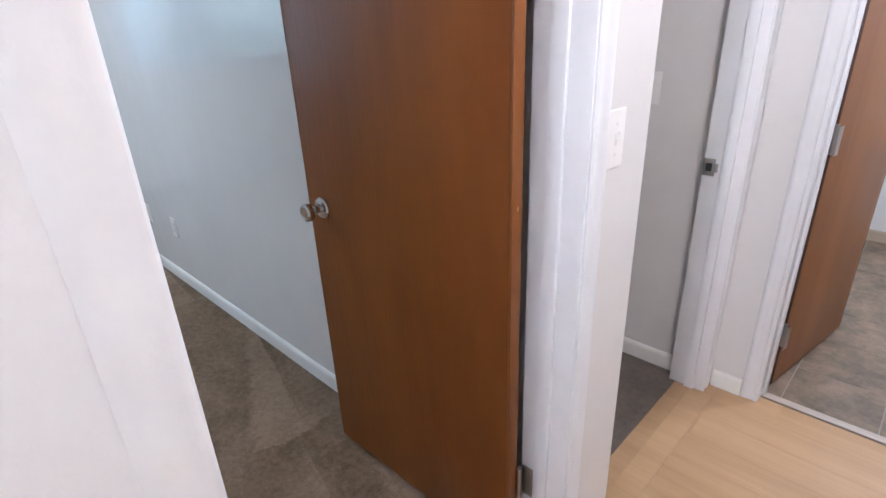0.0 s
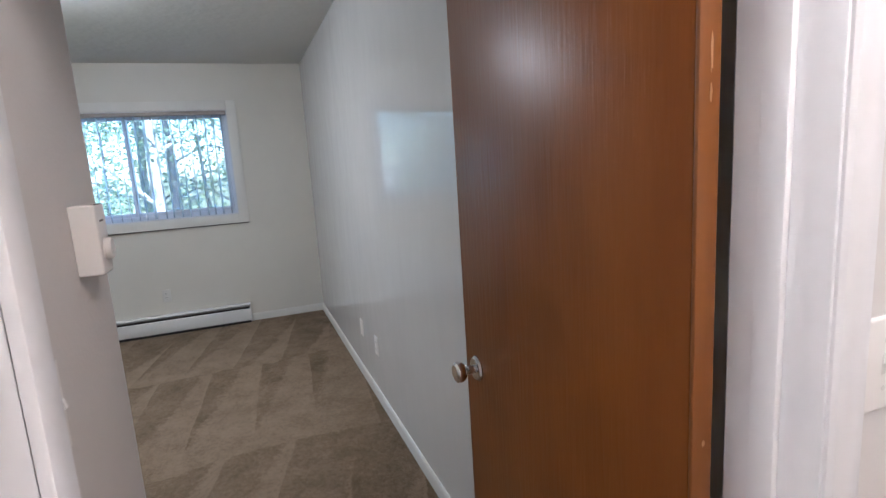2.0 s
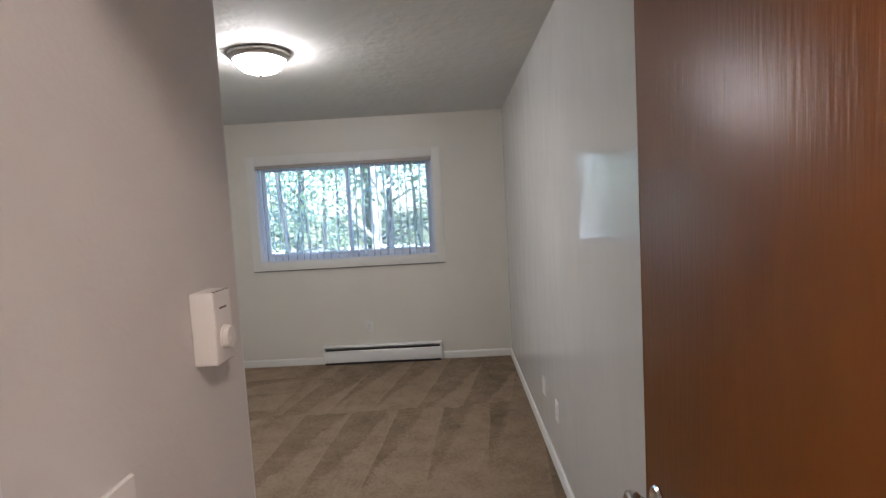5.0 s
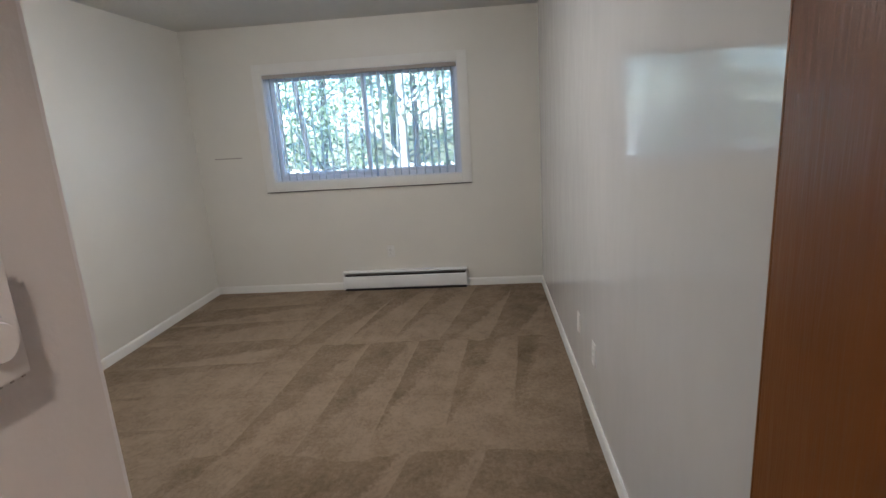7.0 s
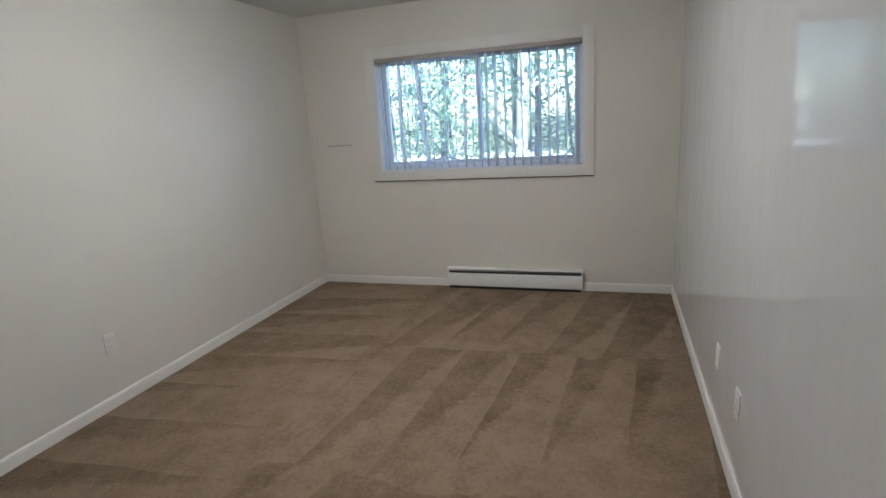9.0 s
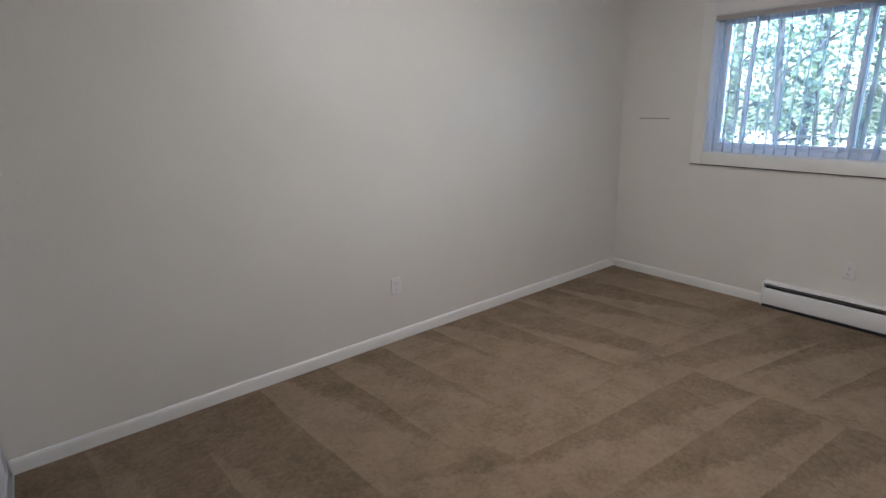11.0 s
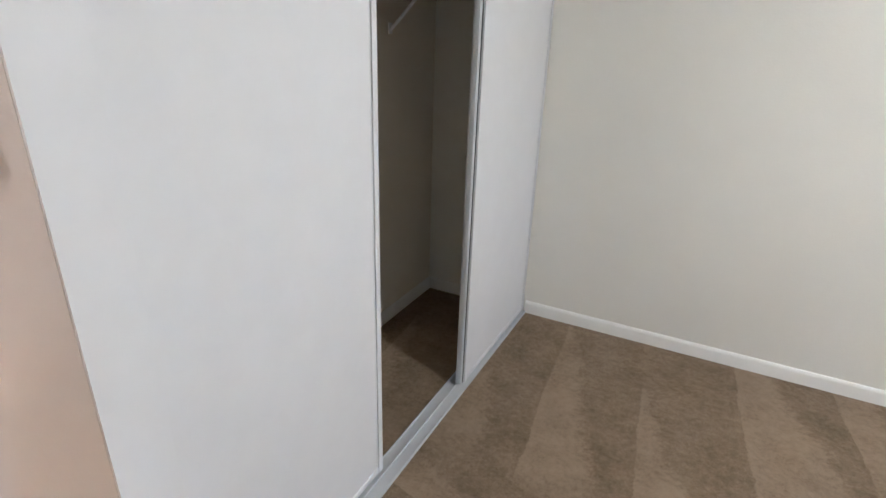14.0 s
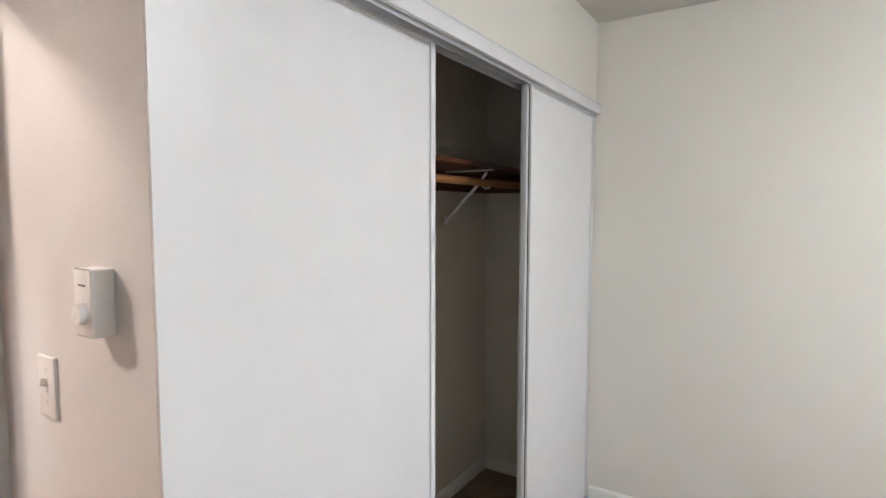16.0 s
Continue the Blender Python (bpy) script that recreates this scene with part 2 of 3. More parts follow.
HALL_GLASS = glow("lit_warm_glass", (1.0, 0.76, 0.575), HALL_LAMP)
HALL_FILL_GLASS = glow("hall_fill_glass", (1.0, 0.86, 0.79), HALL_LAMP * 1.09)
BATH_FILL_GLASS = glow("bath_fill_glass", (1.0, 0.86, 0.73), BATH_FILL)
PANE = glass("window_glass")
SLAT = sheer("translucent_blind_vinyl")
VALANCE = plain("taupe_headrail", (0.42, 0.38, 0.34), 0.5)
VINYL = plain("white_window_vinyl", (0.70, 0.75, 0.83), 0.4)


# ---- building helpers ----
def mesh_of(bm, name, mat, smooth=False):
    me = bpy.data.meshes.new(name)
    bmesh.ops.recalc_face_normals(bm, faces=bm.faces)
    bm.to_mesh(me)
    bm.free()
    me.materials.append(mat)
    if smooth:
        me.shade_smooth()
        me.set_sharp_from_angle(angle=radians(35))
    return me


def part(name, bm, mat, parent=None, label="", smooth=True, at=None):
    ob = new(name, mesh_of(bm, name, mat, smooth))
    if parent:
        ob.parent = parent
    if at is not None:
        ob.matrix_basis = at
    return tagged(ob, label)


def holder(name, m, label, category, group="", kind=""):
    ob = new(name)
    ob.matrix_basis = m
    ob.empty_display_size = 0.1
    return tagged(ob, label, category, group, kind)


def box(x0, x1, y0, y1, z0, z1, bevel=0.0, seg=2, bm=None):
    bm = bm or bmesh.new()
    r = bmesh.ops.create_cube(bm, size=1.0, matrix=Matrix.LocRotScale(((x0 + x1) / 2, (y0 + y1) / 2, (z0 + z1) / 2), None, (x1 - x0, y1 - y0, z1 - z0)))
    if bevel:
        es = list({e for v in r["verts"] for e in v.link_edges})
        bmesh.ops.bevel(bm, geom=es, offset=bevel, segments=seg, affect="EDGES", profile=0.5)
    return bm


def lathe(profile, steps=32, bm=None, m=Matrix()):
    """Turns (radius, height) pairs round z."""
    bm = bm or bmesh.new()
    rings = []
    for r, h in profile:
        if r < 1e-6:
            rings.append([bm.verts.new(m @ Vector((0, 0, h)))])
        else:
            rings.append([bm.verts.new(m @ Vector((r * math.cos(a), r * math.sin(a), h))) for a in (2 * math.pi * i / steps for i in range(steps))])
    for a, b in zip(rings, rings[1:]):
        for i in range(steps):
            j = (i + 1) % steps
            q = [a[i % len(a)], a[j % len(a)], b[j % len(b)], b[i % len(b)]]
            q = list(dict.fromkeys(q))
            if len(q) > 2:
                bm.faces.new(q)
    return bm


def tube(points, r, steps=10, bm=None, taper=None):
    bm = bm or bmesh.new()
    pts = [Vector(p) for p in points]
    rings = []
    for i, p in enumerate(pts):
        d = (pts[min(i + 1, len(pts) - 1)] - pts[max(i - 1, 0)]).normalized()
        u = d.orthogonal().normalized() if abs(d.z) < 0.99 else Vector((1, 0, 0))
        if i:
            u = (rings_u - d * rings_u.dot(d)).normalized()
        rings_u = u
        w = d.cross(u)
        rr = r if taper is None else r * (1 + (taper - 1) * i / (len(pts) - 1))
        rings.append([bm.verts.new(p + rr * (u * math.cos(a) + w * math.sin(a))) for a in (2 * math.pi * s / steps for s in range(steps))])
    for a, b in zip(rings, rings[1:]):
        for i in range(steps):
            j = (i + 1) % steps
            bm.faces.new((a[i], a[j], b[j], b[i]))
    bm.faces.new(rings[0][::-1])
    bm.faces.new(rings[-1])
    return bm


def run(profile, a, b, bm=None):
    """Extrudes a closed profile of (out, up) pairs along the floor line a to b; out is to the right of the way a to b."""
    bm = bm or bmesh.new()
    a, b = Vector(a), Vector(b)
    d = (b - a).normalized()
    out = d.cross(Vector((0, 0, 1)))
    up = out.cross(d)
    ends = [[bm.verts.new(p + out * o + up * h) for o, h in profile] for p in (a, b)]
    n = len(profile)
    for i in range(n):
        j = (i + 1) % n
        bm.faces.new((ends[0][i], ends[0][j], ends[1][j], ends[1][i]))
    bm.faces.new(ends[0][::-1])
    bm.faces.new(ends[1])
    return bm


def slab(axis, p0, p1, a0, a1, z0, z1, holes=()):
    """A wall from p0 to p1 across its axis ('x' or 'y'), a0 to a1 along it, with holes (a0, a1, z0, z1) that go through it."""
    A = sorted({a0, a1, *(h[0] for h in holes), *(h[1] for h in holes)})
    Z = sorted({z0, z1, *(h[2] for h in holes), *(h[3] for h in holes)})
    bm = bmesh.new()
    vs = {}

    def v(p, i, j):
        key = (p, i, j)
        if key not in vs:
            vs[key] = bm.verts.new((p, A[i], Z[j]) if axis == "x" else (A[i], p, Z[j]))
        return vs[key]

    def solid(i, j):
        if not (0 <= i < len(A) - 1 and 0 <= j < len(Z) - 1):
            return False
        ca, cz = (A[i] + A[i + 1]) / 2, (Z[j] + Z[j + 1]) / 2
        return not any(h[0] < ca < h[1] and h[2] < cz < h[3] for h in holes)

    for i in range(len(A) - 1):
        for j in range(len(Z) - 1):
            if not solid(i, j):
                continue
            for p in (p0, p1):
                bm.faces.new((v(p, i, j), v(p, i + 1, j), v(p, i + 1, j + 1), v(p, i, j + 1)))
            for (di, dj), (a, b) in (((-1, 0), ((i, j), (i, j + 1))), ((1, 0), ((i + 1, j), (i + 1, j + 1))), ((0, -1), ((i, j), (i + 1, j))), ((0, 1), ((i, j + 1), (i + 1, j + 1)))):
                if not solid(i + di, j + dj):
                    bm.faces.new((v(p0, *a), v(p0, *b), v(p1, *b), v(p1, *a)))
    return bm


def setting(name, bm, mat, label, category, smooth=False):
    return tagged(part(name, bm, mat, None, "", smooth), label, category, "", "structure")


# ---- plan ----
H = 2.44                      # ceiling
SY = -3.168                   # south wall
CX = 4.365                    # closet front
TY = -0.902                   # passage wall with the thermostat
TX = 4.325                    # free end of that wall
JX0, JX1 = 4.905, 5.03        # door wall, room side and hall side
D0, D1, DH = -0.82, -0.076, 2.03   # bedroom door opening
R0, R1 = 0.175, 0.965         # second doorway
BY = 1.045                    # bathroom wall
B0, B1 = 5.215, 5.925         # bathroom doorway
W0, W1, WZ0, WZ1 = -2.454, -0.699, 1.06, 2.03  # window opening

setting("wall_west", slab("x", -0.16, 0.0, SY - 0.12, 0.12, -0.3, H + 0.1, [(W0, W1, WZ0, WZ1)]), WALL, "cream painted wall with a wide window opening", "wall")
setting("wall_north", slab("y", 0.0, 0.12, 0.0, JX0, 0.0, H), GLOSSY_WALL, "pale semi-gloss painted bedroom wall", "wall")
setting("wall_south", slab("y", SY - 0.12, SY, 0.0, 6.22, 0.0, H), WALL, "cream painted bedroom wall above white baseboard", "wall")
setting("wall_door", slab("x", JX0, JX1, TY - 0.1, BY, 0.0, H, [(D0 - 0.02, D1 + 0.02, 0.0, DH + 0.02), (R0, R1 + 0.02, 0.0, DH + 0.02)]), HALL_PAINT, "warm white hall wall with two door openings", "wall")
setting("wall_passage", slab("y", TY - 0.1, TY, TX, JX0, 0.0, H), HALL_PAINT, "warm white passage wall carrying thermostat and switch", "wall")
setting("wall_closet_back", slab("x", 4.985, JX1, SY, TY - 0.1, 0.0, H), CLOSET_WALL, "closet back wall, tinted tan for the warm light inside", "wall")
setting("wall_closet_header", slab("x", CX, CX + 0.09, SY, TY - 0.1, DH, H), WALL, "cream painted wall above the closet doors", "wall")
setting("wall_hall_east", slab("x", 6.1, 6.22, SY, BY, 0.0, H), HALL_PAINT, "warm white hall wall", "wall")
setting("wall_bath", slab("y", BY, BY + 0.12, JX0, 6.9, 0.0, H, [(B0 - 0.02, B1 + 0.02, 0.0, DH + 0.02)]), HALL_PAINT, "white wall with the bathroom doorway", "wall")
setting("wall_far_room_north", slab("y", 1.03, 1.15, 3.3, JX0, 0.0, H), HALL_PAINT, "pale wall inside the carpeted room", "wall")
setting("wall_far_room_west", slab("x", 3.18, 3.3, 0.12, 1.15, 0.0, H), HALL_PAINT, "pale wall closing the carpeted room", "wall")
setting("wall_bath_west", slab("x", 4.9, 5.0, BY + 0.12, 3.3, 0.0, H), HALL_PAINT, "white bathroom side wall", "wall")
setting("wall_bath_east", slab("x", 6.8, 6.9, BY + 0.12, 3.3, 0.0, H), HALL_PAINT, "white bathroom side wall", "wall")
setting("wall_bath_north", slab("y", 3.17, 3.3, 5.0, 6.8, 0.0, H), HALL_PAINT, "white bathroom end wall with tan base", "wall")

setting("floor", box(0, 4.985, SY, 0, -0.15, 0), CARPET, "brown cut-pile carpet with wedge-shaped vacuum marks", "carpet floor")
setting("floor_far_room", box(3.3, 4.925, 0.12, 1.03, -0.15, 0), CARPET_DARK, "grey-brown carpet in the next room", "carpet floor")
setting("ceiling", box(0, JX0, SY, 0, H, H + 0.1), CEIL, "off-white textured plaster ceiling", "ceiling")
setting("ceiling_hall", box(JX0, 6.22, SY, BY + 0.12, H, H + 0.1), CEIL, "off-white hall ceiling", "ceiling")
setting("ceiling_far_room", box(3.18, JX0, 0.0, 1.15, H, H + 0.1), CEIL, "off-white ceiling of the next room", "ceiling")
setting("ceiling_bath", box(4.9, 6.9, BY + 0.12, 3.3, H, H + 0.1), CEIL, "off-white bathroom ceiling", "ceiling")

# baseboards
BASE = [(0, 0), (0.013, 0), (0.013, 0.054), (0.010, 0.065), (0.004, 0.071), (0, 0.071)]


def baseboard(a, b, label="white painted baseboard along the wall"):
    setting("baseboard", run(BASE, (*a, 0), (*b, 0)), WINDOW_TRIM, label, "baseboard", True)


HX0, HX1 = -1.89, -0.70       # heater along the window wall
baseboard((0, SY), (0, HX0))
baseboard((0, HX1), (0, 0))
baseboard((0.013, 0), (JX0, 0))
baseboard((CX - 0.005, SY), (0.013, SY))
baseboard((4.972, SY), (4.47, SY), "white baseboard inside the closet")
baseboard((4.985, TY - 0.1), (4.985, SY), "white baseboard inside the closet")
baseboard((JX0 - 0.018, TY), (TX, TY), "white baseboard along the passage wall")

# ---- door frames and casings ----
def prism(profile, a, b, u, v, bm=None):
    """A closed profile of (s, t) pairs along u and v, swept from a to b."""
    bm = bm or bmesh.new()
    u, v = Vector(u), Vector(v)
    ends = [[bm.verts.new(Vector(p) + u * s + v * t) for s, t in profile] for p in (a, b)]
    n = len(profile)
    for i in range(n):
        j = (i + 1) % n
        bm.faces.new((ends[0][i], ends[0][j], ends[1][j], ends[1][i]))
    bm.faces.new(ends[0][::-1])
    bm.faces.new(ends[1])
    return bm


CASING = [(0, 0), (0, 0.006), (0.003, 0.0085), (0.008, 0.009), (0.012, 0.0065), (0.030, 0.007), (0.034, 0.0098), (0.046, 0.0105), (0.054, 0.0095), (0.058, 0.006), (0.058, 0)]


def casing(axis, plane, out, o0, o1, sides="lr", label="white moulded door casing"):
    """The moulding round an opening o0 to o1 in a wall; out: the way that it faces."""
    P = (lambda a, z: (plane, a, z)) if axis == "x" else (lambda a, z: (a, plane, z))
    n = (out, 0, 0) if axis == "x" else (0, out, 0)
    along = (0, 1, 0) if axis == "x" else (1, 0, 0)
    back = tuple(-c for c in along)
    lo, hi, top = o0 - 0.004, o1 + 0.004, DH + 0.004
    w = 0.058
    if "l" in sides:
        setting("trim", prism(CASING, P(lo, 0.0), P(lo, top), back, n), TRIM, label, "door casing", True)
    if "r" in sides:
        setting("trim", prism(CASING, P(hi, 0.0), P(hi, top), along, n), TRIM, label, "door casing", True)
    e0, e1 = (lo - w if "l" in sides else lo), (hi + w if "r" in sides else hi)
    setting("trim", prism(CASING, P(e0, top + 0.001), P(e1, top + 0.001), (0, 0, 1), n), TRIM, label, "door casing", True)


def jambs(axis, p0, p1, o0, o1, stop, sides="lr"):
    """The lining of an opening, with the stop that the door closes on."""
    def b(a0, a1, z0, z1, q0=p0, q1=p1, bev=0.002):
        return box(q0, q1, a0, a1, z0, z1, bev) if axis == "x" else box(a0, a1, q0, q1, z0, z1, bev)
    if "l" in sides:
        setting("trim", b(o0 - 0.019, o0, 0, DH), TRIM, "white painted door jamb", "door jamb", True)
        setting("trim", b(o0 + 0.0005, o0 + 0.011, 0, DH, stop, stop + 0.035), TRIM, "white painted door stop", "door stop", True)
    if "r" in sides:
        setting("trim", b(o1, o1 + 0.019, 0, DH), TRIM, "white painted door jamb", "door jamb", True)
        setting("trim", b(o1 - 0.011, o1 - 0.0005, 0, DH, stop, stop + 0.035), TRIM, "white painted door stop", "door stop", True)
    setting("trim", b(o0 - 0.019, o1 + 0.019, DH + 0.0005, DH + 0.019), TRIM, "white painted head jamb", "door jamb", True)


jambs("x", JX0 - 0.002, JX1 + 0.002, D0, D1, JX0 + 0.042)
casing("x", JX1, 1, D0, D1, "r")
setting("trim", prism([(0, 0), (0, 0.003), (0.004, 0.005), (0.010, 0.005), (0.016, 0.0038), (0.034, 0.004), (0.044, 0.005), (0.054, 0.004), (0.068, 0.0006), (0.068, 0)], (JX1, D0 - 0.004, 0), (JX1, D0 - 0.004, DH + 0.004), (0, -1, 0), (1, 0, 0)), CASING_PAINT, "white moulded door casing", "door casing", True)
casing("x", JX0, -1, D0, D1)
jambs("x", JX0 - 0.002, JX1 + 0.002, R0, R1, JX0 + 0.06, "r")
casing("x", JX1, 1, R0, R1, "r")
jambs("y", BY - 0.002, BY + 0.122, B0, B1, BY + 0.05)
casing("y", BY, -1, B0, B1)
baseboard((JX1, D1 + 0.063), (JX1, R0), "white baseboard below the light switch")
baseboard((JX1 + 0.014, BY), (B0 - 0.063, BY), "short white baseboard beside the bathroom door")
baseboard((3.3, 1.03), (JX0 - 0.01, 1.03), "white baseboard in the carpeted room")
baseboard((5.0, 3.17), (6.8, 3.17), "tan vinyl base in the bathroom")
bpy.data.objects["baseboard.%03d" % (len([o for o in bpy.data.objects if o.name.startswith("baseboard")]) - 1)].data.materials[0] = plain("tan_vinyl_base", (0.35, 0.28, 0.20), 0.5)
setting("trim", box(B0, B1, BY + 0.04, BY + 0.075, 0, 0.006, 0.0025), plain("dull_tan_metal", (0.46, 0.41, 0.35), 0.5, 0.3), "flat metal threshold strip in the bathroom doorway", "threshold", True)


# ---- wooden doors ----
def knob_set(parent, m, metal):
    """A rose with a turned knob on its neck, pointing along local z."""
    rose = part("rose", lathe([(0, 0), (0.033, 0), (0.033, 0.003), (0.029, 0.008), (0.016, 0.011), (0.013, 0.011), (0, 0.011)], 28), metal, parent, at=m)
    part("door_knob", lathe([(0.0, 0.011), (0.011, 0.011), (0.010, 0.026), (0.015, 0.034), (0.024, 0.042), (0.0275, 0.052), (0.026, 0.060), (0.02, 0.064), (0.012, 0.0625), (0.0, 0.062)], 28), metal, rose)
    return rose


def hinge(parent, m, metal):
    """A butt hinge: knuckle along z, one leaf on the jamb, one on the door's edge."""
    h = part("hinge", tube([(0, 0, -0.05), (0, 0, 0.05)], 0.0065, 12), metal, parent, "worn steel butt hinge", at=m)
    part("jamb_leaf", box(0.0, 0.03, 0.0165, 0.0195, -0.048, 0.048, 0.0008), metal, h)
    for z in (-0.03, 0.0, 0.03):
        part("screw", lathe([(0, 0.0), (0.004, 0.0), (0.004, 0.001), (0, 0.0014)], 10), STEEL, h, at=pose(0.02 + 0.006 * (z == 0), 0.0168, z, 90, 0, 0))


def flush_door(name, label, m, width, mats, metal, knob_z, knob_back=True, z0=0.014, z1=2.02):
    """A flush door leaf from the hinge at the origin along -x; its seen face looks along -y."""
    d = holder(name, m, label, "door", "", "structure")
    t = 0.035
    leaf = part("leaf", box(-width, -0.008, -t, 0, z0, z1, 0.0015), mats[0], d)
    part("edge_band", box(-0.008, 0.0, -t - 0.0006, 0.0006, z0, z1, 0.003), mats[1], d, "orange-brown hardwood edge band with chipped varnish")
    part("edge_band", box(-width - 0.006, -width, -t, 0, z0, z1, 0.002), mats[1], d, "orange-brown hardwood edge band")
    knob_set(d, pose(-width + 0.062, -t, knob_z, 90, 0, 0), metal)
    if knob_back:
        knob_set(d, pose(-width + 0.062, 0, knob_z, -90, 0, 0), metal)
    part("latch_plate", box(-width - 0.0075, -width - 0.0055, -0.029, -0.006, knob_z - 0.028, knob_z + 0.028, 0.0005), STEEL, d)
    return d


bed_door = flush_door("door_1", "open brown varnished wood door with chrome knob", pose(4.902, -0.098, 0, 0, 0, 0.9), 0.75, (DOOR_WOOD, DOOR_EDGE), CHROME, 0.914)
for z in (0.28, 1.80):
    hinge(bed_door, pose(0.006, 0.002, z), STEEL)
bath_door = flush_door("door_2", "half-open brown wood bathroom door with brass knob", pose(B0 + 0.012, BY + 0.125, 0, 0, 0, -100), 0.66, (BATH_WOOD, BATH_EDGE), BRASS, 0.93)
for z in (0.25, 1.0, 1.80):
    hinge(bath_door, pose(0.006, 0.002, z), STEEL)

strike = holder("strike_plate", pose(4.922, R1 - 0.0005, 0.905), "steel strike plate let into the white jamb", "strike plate")
part("plate", box(-0.02, 0.02, -0.002, 0.0, -0.03, 0.03, 0.0008), STEEL, strike)
part("hole", box(-0.010, 0.010, -0.0026, -0.0015, -0.014, 0.014), DARK, strike)
part("lip", box(0.018, 0.03, -0.004, -0.001, -0.015, 0.015, 0.001), STEEL, strike)


# ---- closet ----
def sliding_door(label, x0, y0, y1, grey=False):
    """A thin panel in a narrow metal frame."""
    d = holder("sliding_door", pose(0, 0, 0), label, "closet door", "closet sliding doors")
    z0, z1, s = 0.016, 2.0, 0.022
    part("panel", box(x0 + 0.006, x0 + 0.018, y0 + s * 0.6, y1 - s * 0.6, z0 + 0.02, z1 - 0.02), DOOR_WHITE, d)
    prof = [(0, 0), (0.024, 0), (0.024, 0.022), (0.020, 0.022), (0.018, 0.006), (0.006, 0.006), (0.004, 0.022), (0, 0.022)]
    part("stile", prism(prof, (x0, y0, z0), (x0, y0, z1), (1, 0, 0), (0, 1, 0)), TRIM, d, "white metal edge stile")
    part("stile", prism(prof, (x0, y1, z0), (x0, y1, z1), (1, 0, 0), (0, -1, 0)), ALU if grey else TRIM, d, "grey metal edge stile" if grey else "white metal edge stile")
    part("rail", box(x0 + 0.002, x0 + 0.022, y0 + s, y1 - s, z0, z0 + 0.022, 0.002), TRIM, d)
    part("rail", box(x0 + 0.002, x0 + 0.022, y0 + s, y1 - s, z1 - 0.022, z1, 0.002), TRIM, d)
    return d


CE = TY - 0.1
sliding_door("plain white sliding closet door in the front track", CX + 0.006, SY + 0.006, -2.372)
sliding_door("plain white sliding closet door in the rear track", CX + 0.046, -1.775, CE - 0.003)
front_door = bpy.data.objects["sliding_door"]
part("edge_channel", box(CX + 0.014, CX + 0.038, -2.3655, -2.345, 0.018, 1.985, 0.002), ALU, front_door, "grey metal edge channel")
# black strip paints the shaded gap between stile and edge channel
part("groove_shade", box(CX + 0.013, CX + 0.03, -2.3715, -2.366, 0.018, 1.985), DARK, front_door, "black strip painting the shade in the groove")
track = holder("door_track", pose(0, 0, 0), "pale metal double track on the closet threshold", "closet track")
part("base", box(CX - 0.012, CX + 0.082, SY + 0.002, CE - 0.002, 0.0, 0.006, 0.002), ALU, track)
for x in (CX - 0.010, CX + 0.034, CX + 0.076):
    part("rib", box(x, x + 0.004, SY + 0.002, CE - 0.002, 0.006, 0.014, 0.001), ALU, track)
top_track = holder("top_track", pose(0, 0, 0), "pale metal fascia and channel over the closet doors", "closet track")
part("fascia", box(CX - 0.022, CX - 0.004, SY + 0.004, CE, 1.992, 2.038, 0.003), TRIM, top_track)
part("lip", box(CX - 0.022, CX + 0.002, SY + 0.004, CE, 2.038, 2.044, 0.001), ALU, top_track, "grey metal top lip")
for x in (CX + 0.0, CX + 0.036, CX + 0.078):
    part("channel_wall", box(x, x + 0.003, SY + 0.004, CE, 1.982, 2.026), ALU, top_track)
part("channel_top", box(CX - 0.002, CX + 0.085, SY + 0.004, CE, 2.0265, 2.0295), ALU, top_track)
setting("trim", box(TX - 0.006, TX - 0.0005, TY - 0.1, TY - 0.0005, 0, H), DOOR_WHITE, "white board closing the wall end beside the closet", "end board")
setting("wall_closet_side", box(CX + 0.09, 4.985, CE - 0.004, CE, 0, H), CLOSET_WALL, "closet side wall, tinted tan for the warm light inside", "wall")

shelf = holder("closet_shelf", pose(0, 0, 0), "red-brown wooden closet shelf on a wall cleat", "shelf")
part("board", box(4.68, 4.983, SY + 0.003, CE - 0.006, 1.705, 1.724, 0.002), SHELF_WOOD, shelf)
part("cleat", box(4.963, 4.983, SY + 0.003, CE - 0.006, 1.61, 1.704, 0.002), SHELF_WOOD, shelf)
part("end_cleat", box(4.68, 4.96, SY + 0.002, SY + 0.022, 1.61, 1.704, 0.002), SHELF_WOOD, shelf)
part("clothes_pole", tube([(4.715, SY + 0.024, 1.64), (4.715, CE - 0.008, 1.64)], 0.017, 16), POLE_WOOD, shelf, "orange-brown wooden clothes pole")
bracket = part("bracket", box(4.70, 4.975, -2.706, -2.690, 1.697, 1.7045, 0.001), PLASTIC, shelf, "white steel shelf and pole bracket")
part("brace", tube([(4.958, -2.698, 1.46), (4.76, -2.698, 1.655), (4.735, -2.698, 1.69)], 0.007, 8), PLASTIC, bracket)
part("wall_plate", box(4.956, 4.962, -2.711, -2.685, 1.445, 1.49, 0.001), PLASTIC, bracket)
part("hook", tube([(4.735 + 0.024 * math.cos(a), -2.698, 1.64 + 0.024 * math.sin(a)) for a in [radians(d) for d in range(170, 391, 20)]], 0.005, 8), PLASTIC, bracket)

